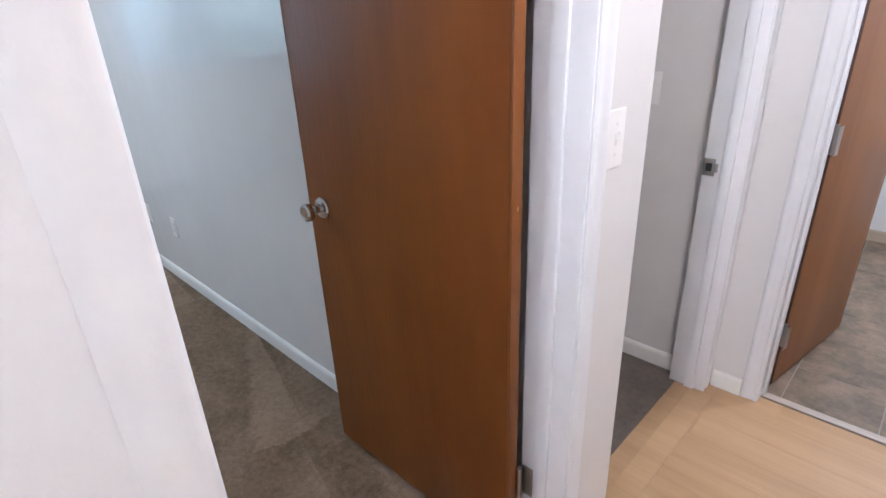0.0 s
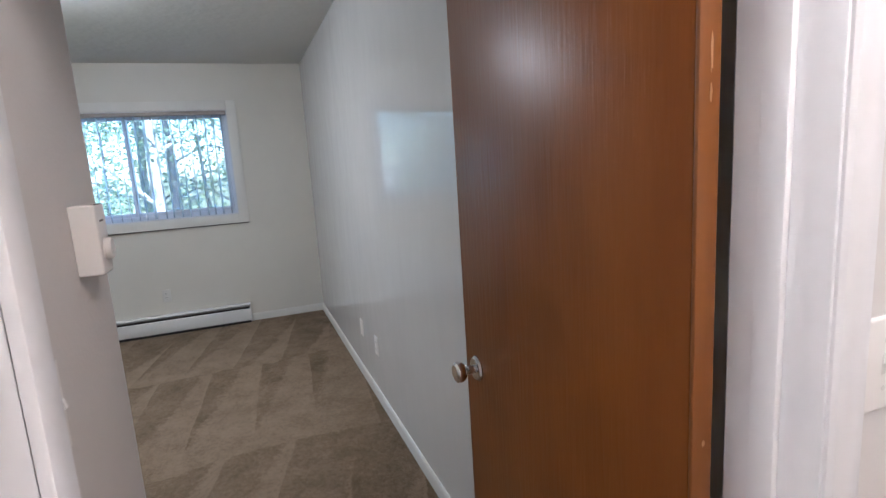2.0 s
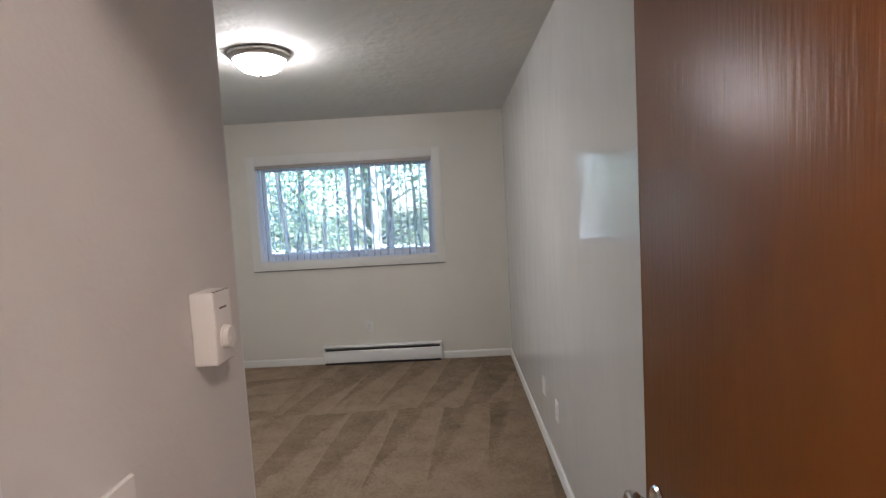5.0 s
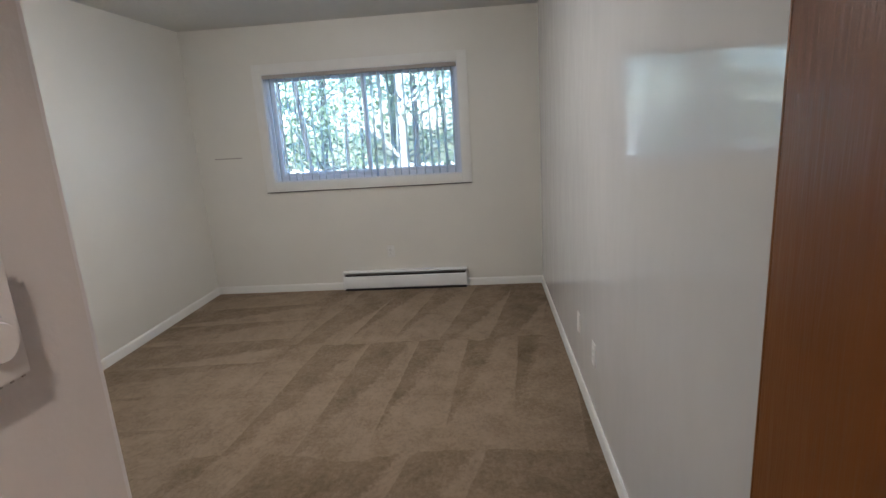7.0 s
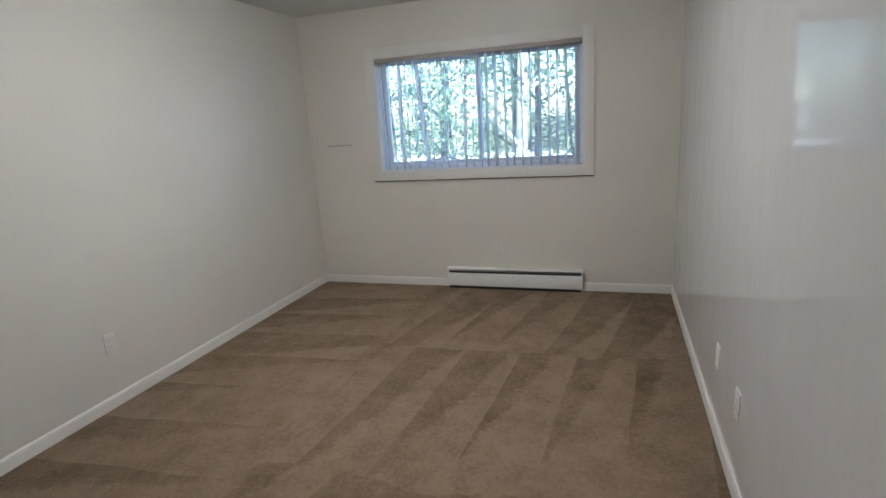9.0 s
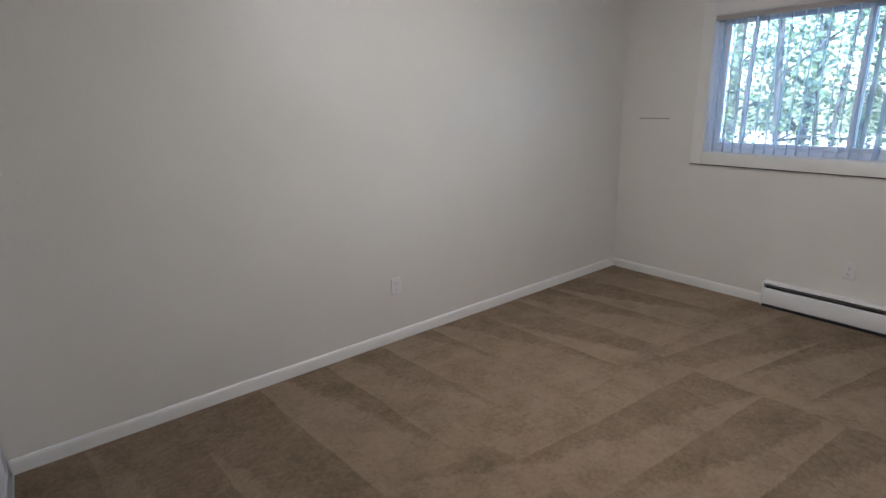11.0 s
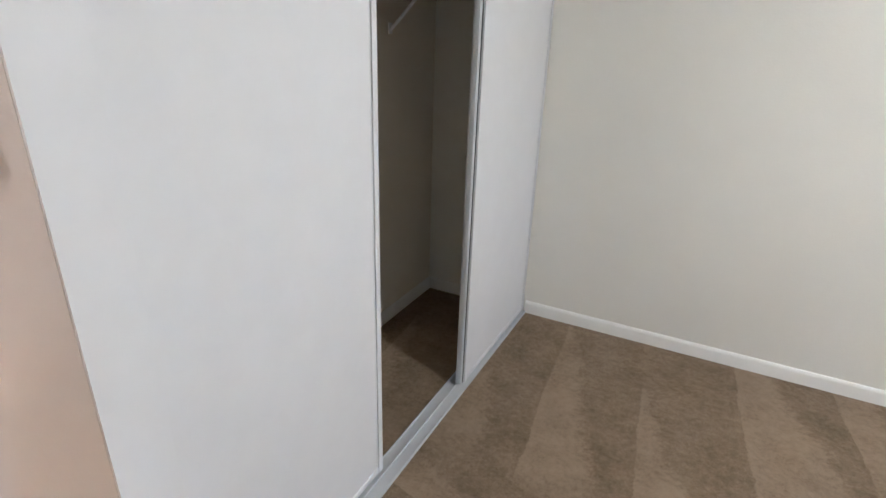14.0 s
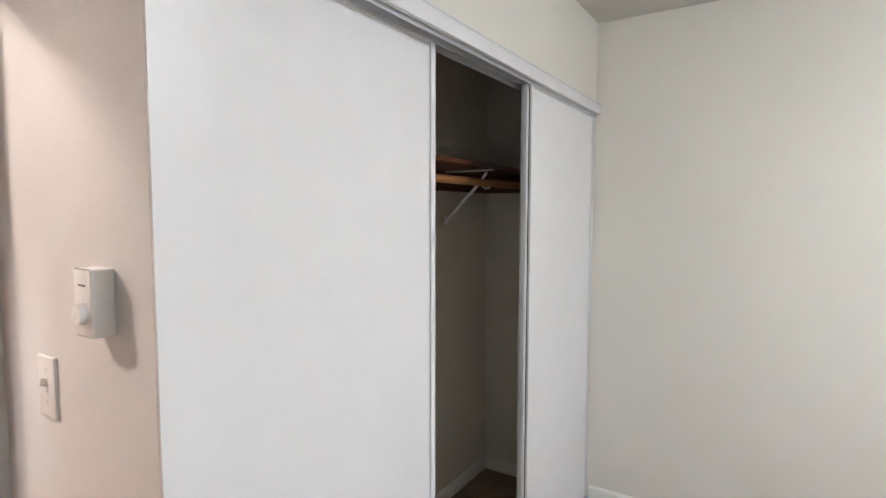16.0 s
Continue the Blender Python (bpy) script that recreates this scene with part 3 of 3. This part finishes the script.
# ---- window ----
win = holder("window_1", pose(0, 0, 0), "white sliding window with two panes facing trees", "window", "", "structure")
frame_w = 0.035
X0, X1 = -0.125, -0.055
for n, b in (("frame_side", (W0, W0 + frame_w, WZ0, WZ1)), ("frame_side", (W1 - frame_w, W1, WZ0, WZ1)), ("frame_sill", (W0 + frame_w, W1 - frame_w, WZ0, WZ0 + 0.045)), ("frame_head", (W0 + frame_w, W1 - frame_w, WZ1 - frame_w, WZ1))):
    part(n, box(X0, X1, *b, 0.004), VINYL, win)
MID = -1.555


def sash(y0, y1, x):
    s = part("sash", box(x, x + 0.026, y0, y0 + 0.034, WZ0 + 0.046, WZ1 - frame_w - 0.001, 0.003), VINYL, win)
    part("stile", box(x, x + 0.026, y1 - 0.034, y1, WZ0 + 0.046, WZ1 - frame_w - 0.001, 0.003), VINYL, s)
    part("rail", box(x, x + 0.026, y0 + 0.034, y1 - 0.034, WZ0 + 0.046, WZ0 + 0.078, 0.003), VINYL, s)
    part("rail", box(x, x + 0.026, y0 + 0.034, y1 - 0.034, WZ1 - frame_w - 0.032, WZ1 - frame_w - 0.001, 0.003), VINYL, s)
    g = part("pane", box(x + 0.011, x + 0.015, y0 + 0.032, y1 - 0.032, WZ0 + 0.076, WZ1 - frame_w - 0.03), PANE, s, smooth=False)
    g.visible_shadow = False
    return s


sash(W0 + frame_w + 0.001, MID + 0.018, -0.118)
sash(MID - 0.018, W1 - frame_w - 0.001, -0.088)
part("insect_screen", box(-0.128, -0.127, MID, W1 - frame_w - 0.002, WZ0 + 0.046, WZ1 - frame_w - 0.002), SCREEN, win, "grey insect screen over one pane", smooth=False)
# lining of the recess and the flat trim on the wall
for b in ((W0 - 0.002, W0 + 0.008, WZ0, WZ1), (W1 - 0.008, W1 + 0.002, WZ0, WZ1), (W0 + 0.008, W1 - 0.008, WZ0 - 0.002, WZ0 + 0.008), (W0 + 0.008, W1 - 0.008, WZ1 - 0.008, WZ1 + 0.002)):
    setting("trim", box(-0.054, 0.004, *b), TRIM, "white painted window reveal", "window trim")
TW = 0.083
for b in ((W0 - TW, W0 + 0.002, WZ0 - TW, WZ1 + TW), (W1 - 0.002, W1 + TW, WZ0 - TW, WZ1 + TW), (W0 + 0.0025, W1 - 0.0025, WZ0 - TW, WZ0 + 0.002), (W0 + 0.0025, W1 - 0.0025, WZ1 - 0.002, WZ1 + TW)):
    setting("trim", box(0.0005, 0.016, *b, 0.002), WINDOW_TRIM, "flat white board trim round the window", "window trim", True)

# black strip stands in for the shadow line under the bottom board
setting("trim", box(0.0005, 0.015, W0 - TW + 0.002, W1 + TW - 0.002, WZ0 - TW - 0.0065, WZ0 - TW - 0.0005), DARK, "black strip painted as the shadow line below the window board", "joint")

blind = holder("vertical_blind", pose(0, 0, 0), "open vertical blind with translucent pale vinyl slats", "blind")
part("headrail", box(-0.05, 0.03, W0 + 0.012, W1 - 0.012, 1.988, 2.019, 0.005), VALANCE, blind, "taupe plastic headrail")
rng = random.Random(5)
slat_bm = bmesh.new()
for i in range(5):
    s = -0.042 + 0.084 * i / 4
    off = 0.006 * (1 - (2 * i / 4 - 1) ** 2)
    slat_bm.verts.new((s, off, 0))
    slat_bm.verts.new((s, off, -0.912))
    slat_bm.verts.new((s, off + 0.0008, 0))
    slat_bm.verts.new((s, off + 0.0008, -0.912))
slat_bm.verts.ensure_lookup_table()
V = slat_bm.verts
for i in range(4):
    a, b = 4 * i, 4 * i + 4
    slat_bm.faces.new((V[a], V[b], V[b + 1], V[a + 1]))
    slat_bm.faces.new((V[a + 2], V[a + 3], V[b + 3], V[b + 2]))
slat_me = mesh_of(slat_bm, "slat", SLAT, True)
NS = 24
for i in range(NS):
    y = W0 + 0.06 + (W1 - W0 - 0.12) * i / (NS - 1)
    sl = new("slat", slat_me)
    sl.parent = blind
    sl.matrix_basis = pose(-0.011, y, 1.987, rng.uniform(-0.6, 0.6), 0, rng.uniform(12, 19) if i < 13 else rng.uniform(-9, 1))

# ---- lamps ----
def ceiling_lamp(label, x, y, r, mat, metal):
    d = holder("ceiling_light", pose(x, y, H), label, "ceiling light")
    part("pan", lathe([(0, 0), (r * 1.02, 0), (r * 1.06, -0.008), (r * 1.06, -0.02), (r * 0.97, -0.036), (r * 0.88, -0.042), (r * 0.86, -0.03), (0, -0.03)], 48), metal, d, "brushed nickel ring")
    part("glass_dome", lathe([(r * 0.87, -0.036), (r * 0.84, -0.055), (r * 0.74, -0.078), (r * 0.56, -0.098), (r * 0.32, -0.111), (0.01, -0.116), (0, -0.116)], 48), mat, d, "lit frosted glass dome")
    part("finial", lathe([(0.0, -0.115), (0.009, -0.116), (0.011, -0.121), (0.007, -0.127), (0.004, -0.133), (0, -0.135)], 16), metal, d)
    return d


ceiling_lamp("lit frosted glass dome light with nickel ring on the ceiling", 2.2, -1.56, 0.16, LAMP_GLASS, NICKEL)
ceiling_lamp("lit warm dome light on the hall ceiling", 5.56, -0.15, 0.095, HALL_GLASS, NICKEL)
# unseen lamp, added in place of daylight from the hall's south end
ceiling_lamp("unseen dome light added to fill the hall from the south", 5.35, -2.85, 0.115, HALL_FILL_GLASS, NICKEL)
# unseen lamp, added only to brighten the bathroom
ceiling_lamp("unseen dome light added to brighten the bathroom", 6.0, 2.2, 0.15, BATH_FILL_GLASS, NICKEL)


# ---- wall fittings ----
def wall_pose(x, y, z, facing):
    """A pose whose local -y looks out of the wall."""
    return pose(x, y, z, 0, 0, {"s": 0, "e": 90, "n": 180, "w": -90}[facing])


def plate(parent, mat=PLASTIC):
    bm = box(-0.035, 0.035, -0.006, 0, -0.0575, 0.0575)
    top = [e for e in bm.edges if all(v.co.y < -0.003 for v in e.verts)]
    bmesh.ops.bevel(bm, geom=top, offset=0.0035, segments=3, affect="EDGES", profile=0.5)
    return part("cover_plate", bm, mat, parent)


def screw(parent, x, z):
    part("screw", lathe([(0, 0), (0.0035, 0), (0.003, 0.0009), (0, 0.0012)], 10), GREY_PLASTIC, parent, at=pose(x, -0.0058, z, 90, 0, 0))


def light_switch(label, m):
    d = holder("light_switch", m, label, "light switch", "toggle switches")
    plate(d)
    part("slot", box(-0.0055, 0.0055, -0.0066, -0.005, -0.0125, 0.0125, 0.0008), GREY_PLASTIC, d)
    part("toggle", prism([(-0.0035, 0.0), (0.0035, 0.0), (0.003, 0.013), (-0.003, 0.013)], (0, -0.006, 0.001), (0, -0.018, 0.006), (1, 0, 0), (0, 0.25, 0.95)), PLASTIC, d)
    screw(d, 0, 0.030)
    screw(d, 0, -0.030)
    return d


PAINTED = plain("painted_over_plate", (0.76, 0.75, 0.715), 0.38)


def outlet(label, m, duplex=True):
    d = holder("wall_outlet", m, label, "outlet", "wall outlets")
    plate(d, PAINTED)
    if duplex:
        for z in (0.0195, -0.0195):
            r = part("receptacle", box(-0.0165, 0.0165, -0.0078, -0.005, z - 0.014, z + 0.014, 0.003), PAINTED, d)
            for x, h in ((-0.0063, 0.009), (0.0063, 0.007)):
                part("slot", box(x - 0.0012, x + 0.0012, -0.0082, -0.0077, z - h / 2 + 0.003, z + h / 2 + 0.003), DARK, r)
            part("ground_hole", lathe([(0, 0), (0.0025, 0), (0, 0.0006)], 10), DARK, r, at=pose(0, -0.0077, z - 0.008, 90, 0, 0))
        screw(d, 0, 0)
    else:
        screw(d, 0, 0.042)
        screw(d, 0, -0.042)
    return d


light_switch("white toggle light switch on the hall wall", wall_pose(JX1, 0.02, 1.184, "e"))
light_switch("white toggle light switch below the thermostat", wall_pose(4.69, TY, 1.184, "n"))
light_switch("white toggle light switch inside the carpeted room", wall_pose(4.66, 1.03, 1.148, "s"))
outlet("white duplex outlet above the baseboard heater", wall_pose(0, -1.417, 0.36, "e"))
outlet("pale duplex outlet low on the bare wall", wall_pose(2.36, SY, 0.371, "n"))
outlet("white blank cover plate low on the glossy wall", wall_pose(1.96, 0, 0.362, "s"), False)
outlet("white duplex outlet low on the glossy wall", wall_pose(2.376, 0, 0.362, "s"))

th = holder("thermostat", wall_pose(4.462, TY, 1.3655, "n"), "white wall thermostat with round dial and vents", "thermostat")
part("case", box(-0.029, 0.029, -0.035, 0, -0.053, 0.053, 0.003, 3), PLASTIC, th)
dial = part("dial", lathe([(0, 0), (0.0175, 0), (0.0175, 0.002), (0.0165, 0.003), (0.0165, 0.0075), (0.015, 0.010), (0, 0.0105)], 32), PLASTIC, th, at=pose(0.0, -0.035, -0.016, 90, 0, 0))
part("pointer", box(-0.0008, 0.0008, 0.004, 0.014, 0.0100, 0.0112, 0.0003), GREY_PLASTIC, dial, at=pose(0, 0, 0, 0, 0, 120))
part("nameplate", box(-0.0115, 0.0115, -0.0356, -0.0345, 0.0265, 0.0292), INK, th, "small grey printed bar")
for i in range(7):
    a = radians(210 - 40 * i)
    part("tick", box(-0.0005, 0.0005, -0.0354, -0.0348, -0.001, 0.001), GREY_PLASTIC, th, at=pose(0.0215 * math.cos(a), 0, -0.016 + 0.0215 * math.sin(a)))
for i in range(5):
    part("vent", box(-0.0013, 0.0013, -0.0345, -0.0305, 0.0505, 0.0534), DARK, th, at=pose(-0.021 + 0.0105 * i, 0, 0))
    part("vent", box(-0.0013, 0.0013, -0.0345, -0.0305, -0.0534, -0.051), STEEL, th, at=pose(-0.021 + 0.0105 * i, 0, 0))

# ---- baseboard heater ----
heater = holder("baseboard_heater", pose(0, 0, 0), "white electric baseboard heater with a dark slot below the window", "heater")
HA, HB = HX0 + 0.001, HX1 - 0.001
part("back_panel", box(0.001, 0.006, HA + 0.012, HB - 0.012, 0.02, 0.182), HEAT_WHITE, heater)
part("hood", prism([(0, 0), (0.052, -0.006), (0.056, -0.014), (0.053, -0.014), (0.050, -0.009), (0, -0.003)], (0.006, HA + 0.012, 0.187), (0.006, HB - 0.012, 0.187), (1, 0, 0), (0, 0, 1)), HEAT_WHITE, heater)
part("front_panel", prism([(0, 0), (0.004, -0.002), (0.006, 0.006), (0.006, 0.102), (0.0, 0.112), (-0.012, 0.114), (-0.012, 0.112), (-0.002, 0.108), (0.002, 0.100), (0.002, 0.006)], (0.062, HA + 0.012, 0.026), (0.062, HB - 0.012, 0.026), (1, 0, 0), (0, 0, 1)), HEAT_WHITE, heater)
part("element", box(0.014, 0.05, HA + 0.02, HB - 0.02, 0.07, 0.155), DARK, heater, "dark fins behind the slot")
part("deflector", box(0.03, 0.06, HA + 0.012, HB - 0.012, 0.156, 0.159), STEEL, heater)
# black block paints the shade in the gap below the front panel
part("gap_shade", box(0.006, 0.06, HA + 0.012, HB - 0.012, 0.0, 0.018), DARK, heater)
for y in (HA, HB - 0.012):
    part("end_cap", box(0.001, 0.070, y, y + 0.012, 0.012, 0.188, 0.003), HEAT_WHITE, heater)

seam = holder("wall_patch", pose(0, 0, 0), "thin painted-over filler ridge on the window wall", "wall patch")
part("ridge", box(0.0002, 0.0042, -3.0, -2.74, 1.305, 1.315, 0.0015), VALANCE, seam)
part("nail", lathe([(0, 0), (0.004, 0), (0.003, 0.003), (0, 0.004)], 10), DARK, tagged(holder("nail_head", pose(0.06, 0, 0.33, 90, 0, 0), "small dark nail head in the glossy wall", "nail"), ""))


# chipped varnish on the hinge edge of the bedroom door, its gloss highlight painted pale
PALE_CHIP = plain("pale_chip_highlight", (0.48, 0.28, 0.15), 0.5)
chip_rng = random.Random(11)
for z, h in ((1.56, 0.055), (1.515, 0.03), (1.05, 0.012)):
    bm = bmesh.new()
    ring = [bm.verts.new((0.0006, -0.017 + 0.0022 * chip_rng.uniform(0.5, 1.2) * math.cos(a), z + h / 2 * chip_rng.uniform(0.6, 1.1) * math.sin(a))) for a in (2 * math.pi * i / 9 for i in range(9))]
    face = bm.faces.new(ring)
    bmesh.ops.translate(bm, verts=bmesh.ops.extrude_face_region(bm, geom=[face])["geom"][:0] or list(bm.verts)[9:], vec=(0.0006, 0, 0))
    part("chip", bm, PALE_CHIP, bed_door, "pale chip in the varnish with its gloss highlight painted in", smooth=False)

# ---- outside ----
def grassy(name):
    k = Nodes(name)
    p = k.pos()
    a, b = k.noise(p, 0.35, 5), k.noise(p, 30.0, 3)
    f = k.math("ADD", k.math("MULTIPLY", a, 0.7), k.math("MULTIPLY", b, 0.4))
    col = k.mix(k.ramp(f, 0.35, 0.75), (0.05, 0.06, 0.022), (0.16, 0.15, 0.075))
    return k.done(col, 0.95, b, 0.05)


def bark(name, dark, light):
    k = Nodes(name)
    x, y, z = k.xyz(k.pos())
    v = k.vec(x, y, k.math("MULTIPLY", z, 0.35))
    a, b = k.noise(v, 14.0, 5, 0.7), k.noise(v, 60.0, 3)
    return k.done(k.mix(k.ramp(a, 0.35, 0.65), dark, light), 0.9, k.math("ADD", a, b), 0.012)


setting("ground", box(-400, 400, -400, 400, -1.1, -0.85), grassy("rough_grass"), "rough grass sloping away under the trees", "ground")
setting("pavement", box(-30, -11.2, -60, 40, -0.85, -0.80, 0.01), plain("pale_concrete", (0.48, 0.47, 0.44), 0.85, relief=0.004, scale=40), "pale sunlit concrete drive beyond the trees", "pavement")
# the shade on the trunks is put into this very dark bark colour
BARK_SHADED = bark("shaded_bark", (0.013, 0.012, 0.012), (0.038, 0.034, 0.032))
BARK_PALE = bark("pale_birch_bark", (0.30, 0.29, 0.27), (0.72, 0.70, 0.66))
LEAF_A = leafy("bright_green_leaf", (0.08, 0.12, 0.07), (0.22, 0.29, 0.20))
LEAF_B = leafy("deep_green_leaf", (0.04, 0.06, 0.03), (0.14, 0.19, 0.09))


def leaf_mesh(name, clumps, per, spread, size, mat, rng):
    """Many small folded leaves in loose clumps."""
    vs, fs = [], []
    for c in clumps:
        for _ in range(per):
            p = np.array(c) + rng.normal(0, 1, 3) * spread
            a, b = rng.uniform(0, 2 * math.pi), rng.uniform(-0.9, 0.5)
            d = np.array((math.cos(a) * math.cos(b), math.sin(a) * math.cos(b), math.sin(b)))
            s = np.cross(d, rng.normal(0, 1, 3))
            s /= np.linalg.norm(s) + 1e-9
            u = np.cross(d, s)
            L = size * rng.uniform(0.6, 1.3)
            n = len(vs)
            vs += [p, p + d * L * 0.5 + s * L * 0.3 + u * L * 0.06, p + d * L, p + d * L * 0.5 - s * L * 0.3 + u * L * 0.06]
            fs += [(n, n + 1, n + 2), (n, n + 2, n + 3)]
    me = bpy.data.meshes.new(name)
    me.from_pydata([tuple(v) for v in vs], [], fs)
    me.materials.append(mat)
    return me


def tree(label, x, y, height, radius, lean, bark_mat, leaf_mat, crown_z, crown_r, clumps, seed, leaf=0.09):
    rng = np.random.default_rng(seed)
    g = -0.85
    t = holder("tree", pose(x, y, g), label, "tree", "trees outside the window")
    pts, p = [], np.array((0.0, 0.0, -0.1))
    for i in range(9):
        pts.append(tuple(p))
        p = p + np.array((lean[0] + rng.normal(0, 0.05), lean[1] + rng.normal(0, 0.05), 1.0)) * height / 8
    part("trunk", tube(pts, radius, 12, taper=0.3), bark_mat, t)
    centres = []
    for i in range(8):
        k = rng.uniform(0.25, 0.95)
        j = int(k * 7)
        a = np.array(pts[j])
        ang, up = rng.uniform(0, 2 * math.pi), rng.uniform(-0.05, 0.6)
        L = crown_r * rng.uniform(0.5, 1.0)
        mid = a + L * 0.5 * np.array((math.cos(ang), math.sin(ang), up + 0.2))
        end = a + L * np.array((math.cos(ang + 0.2), math.sin(ang + 0.2), up))
        part("limb", tube([tuple(a), tuple(mid), tuple(end)], radius * 0.35 * (1.1 - k * 0.6), 7, taper=0.25), bark_mat, t)
        for _ in range(clumps // 12):
            centres.append(tuple(a + (end - a) * rng.uniform(0.3, 1.1) + rng.normal(0, 0.25, 3)))
    for _ in range(clumps - len(centres)):
        a, r = rng.uniform(0, 2 * math.pi), crown_r * math.sqrt(rng.uniform(0.05, 1))
        centres.append((r * math.cos(a) + lean[0] * 3, r * math.sin(a) + lean[1] * 3, rng.uniform(*crown_z) - g))
    crown = new("crown", leaf_mesh("crown", centres, 20, 0.2, leaf, leaf_mat, rng))
    crown.parent = t
    return t


tree("dark-trunked leafy tree close to the window", -4.2, -3.77, 7.0, 0.05, (0.0, 0.005), BARK_SHADED, LEAF_B, (1.6, 5.0), 1.5, 60, 3)
tree("dark-trunked leafy tree close to the window", -4.45, -3.63, 7.0, 0.06, (0.0, -0.005), BARK_SHADED, LEAF_B, (1.8, 5.0), 1.5, 48, 12)
tree("pale birch with two stems in bright leaf", -4.9, -2.06, 7.5, 0.12, (0.0, 0.02), BARK_PALE, LEAF_A, (1.2, 5.5), 1.9, 104, 4)
tree("slim dark tree beside the pale birch", -5.3, -1.80, 7.0, 0.08, (0.02, 0.03), BARK_SHADED, LEAF_A, (1.4, 5.5), 1.8, 71, 5)
tree("leafy tree with low bright branches", -7.5, -4.4, 6.5, 0.11, (0, 0.03), BARK_SHADED, LEAF_A, (0.2, 5.0), 2.4, 192, 6)
tree("leafy tree with low bright branches", -8.2, -2.6, 6.5, 0.12, (0.02, 0), BARK_SHADED, LEAF_B, (0.3, 5.0), 2.2, 176, 7)
tree("leafy tree with low bright branches", -8.0, -0.6, 6.5, 0.12, (0, -0.02), BARK_SHADED, LEAF_A, (0.0, 5.0), 2.3, 176, 8)
tree("tall leafy tree at the edge of the drive", -10.0, -6.8, 8.0, 0.16, (0, 0.02), BARK_SHADED, LEAF_A, (0.2, 6.0), 2.8, 209, 9, 0.11)
tree("tall leafy tree at the edge of the drive", -10.4, -9.6, 8.0, 0.16, (0, 0.02), BARK_SHADED, LEAF_B, (0.2, 6.0), 2.8, 192, 10, 0.11)
tree("tall leafy tree at the edge of the drive", -10.8, 1.6, 8.0, 0.16, (0, 0.0), BARK_SHADED, LEAF_B, (0.2, 6.0), 2.8, 192, 11, 0.11)

for k_seed, (x, y, lean) in enumerate(((-4.6, -0.75, 0.03), (-6.2, -3.1, -0.04), (-6.6, -1.2, 0.05), (-5.8, -5.2, 0.02), (-7.0, -3.7, 0.06), (-4.4, -3.0, -0.03))):
    tree("slim dark sapling with sparse leaves", x, y, 5.5, 0.045, (lean, -lean), BARK_SHADED, LEAF_B, (0.8, 4.2), 1.1, 34, 30 + k_seed, 0.08)

# ---- pieces of the floors ----
def stone_vinyl(name):
    k = Nodes(name)
    p = k.pos()
    rnd = k.n("ObjectInfo", 5)
    q = k.n("VectorMath", 0, dict(operation="ADD"), i0=p, i1=k.vec(k.math("MULTIPLY", rnd, 20.0), k.math("MULTIPLY", rnd, 9.0), 0.0))
    a, b = k.noise(q, 7.0, 6, 0.65), k.noise(q, 45.0, 4, 0.7)
    f = k.math("ADD", k.math("MULTIPLY", a, 0.8), k.math("MULTIPLY", b, 0.3))
    col = k.mix(k.ramp(f, 0.40, 0.70), (0.075, 0.058, 0.034), (0.25, 0.185, 0.125))
    return k.done(col, 0.4, b, 0.0006)


TILE_MAT = stone_vinyl("brown_stone_look_tile")
bath_floor = setting("floor_bath", box(5.0, 6.8, BY + 0.04, 3.17, -0.15, -0.002), plain("tile_joint", (0.30, 0.27, 0.23), 0.8), "brown stone-look tile floor with pale joints", "tile floor")
TS = 0.305
tile_me = mesh_of(box(-TS / 2 + 0.002, TS / 2 - 0.002, -TS / 2 + 0.002, TS / 2 - 0.002, -0.004, 0.0, 0.001, 1), "tile", TILE_MAT, True)
for i in range(6):
    for j in range(7):
        t = new("tile", tile_me)
        t.parent = bath_floor
        t.matrix_basis = pose(5.0 + TS * (i + 0.5) - 0.03, BY + 0.09 + TS * (j + 0.5) - 0.05, 0, 0, 0, 90 * ((i * 3 + j) % 4))

hall_floor = setting("floor_hall", box(4.985, 6.1, SY, BY + 0.04, -0.15, -0.004), plain("plank_joint", (0.42, 0.26, 0.125), 0.6), "honey oak laminate plank floor in the hall", "plank floor")
PW = 0.126
plank_meshes = {}


def plank(x0, x1, y0, y1):
    size = (round(x1 - x0, 3), round(y1 - y0, 3))
    if size not in plank_meshes:
        w, d = size
        plank_meshes[size] = mesh_of(box(-w / 2 + 0.0002, w / 2 - 0.0002, -d / 2 + 0.0002, d / 2 - 0.0002, -0.006, 0.0, 0.0005, 1), "plank", LAMINATE, True)
    p = new("plank", plank_meshes[size])
    p.parent = hall_floor
    p.matrix_basis = pose((x0 + x1) / 2, (y0 + y1) / 2, 0)


rows_y, row = BY + 0.034, 0
while rows_y - PW > SY + 0.01:
    cut = 5.075 + (0.37 * row + 0.22) % 0.95
    plank(5.075, cut, rows_y - PW, rows_y)
    plank(cut, 6.098, rows_y - PW, rows_y)
    rows_y -= PW
    row += 1
for y0, y1 in ((SY + 0.01, -1.6), (-1.6, 0.1), (0.1, BY + 0.034)):
    plank(4.99, 5.075, y0, y1)
for y0, y1 in ((R0, R1),):
    plank(4.928, 4.99, y0, y1)
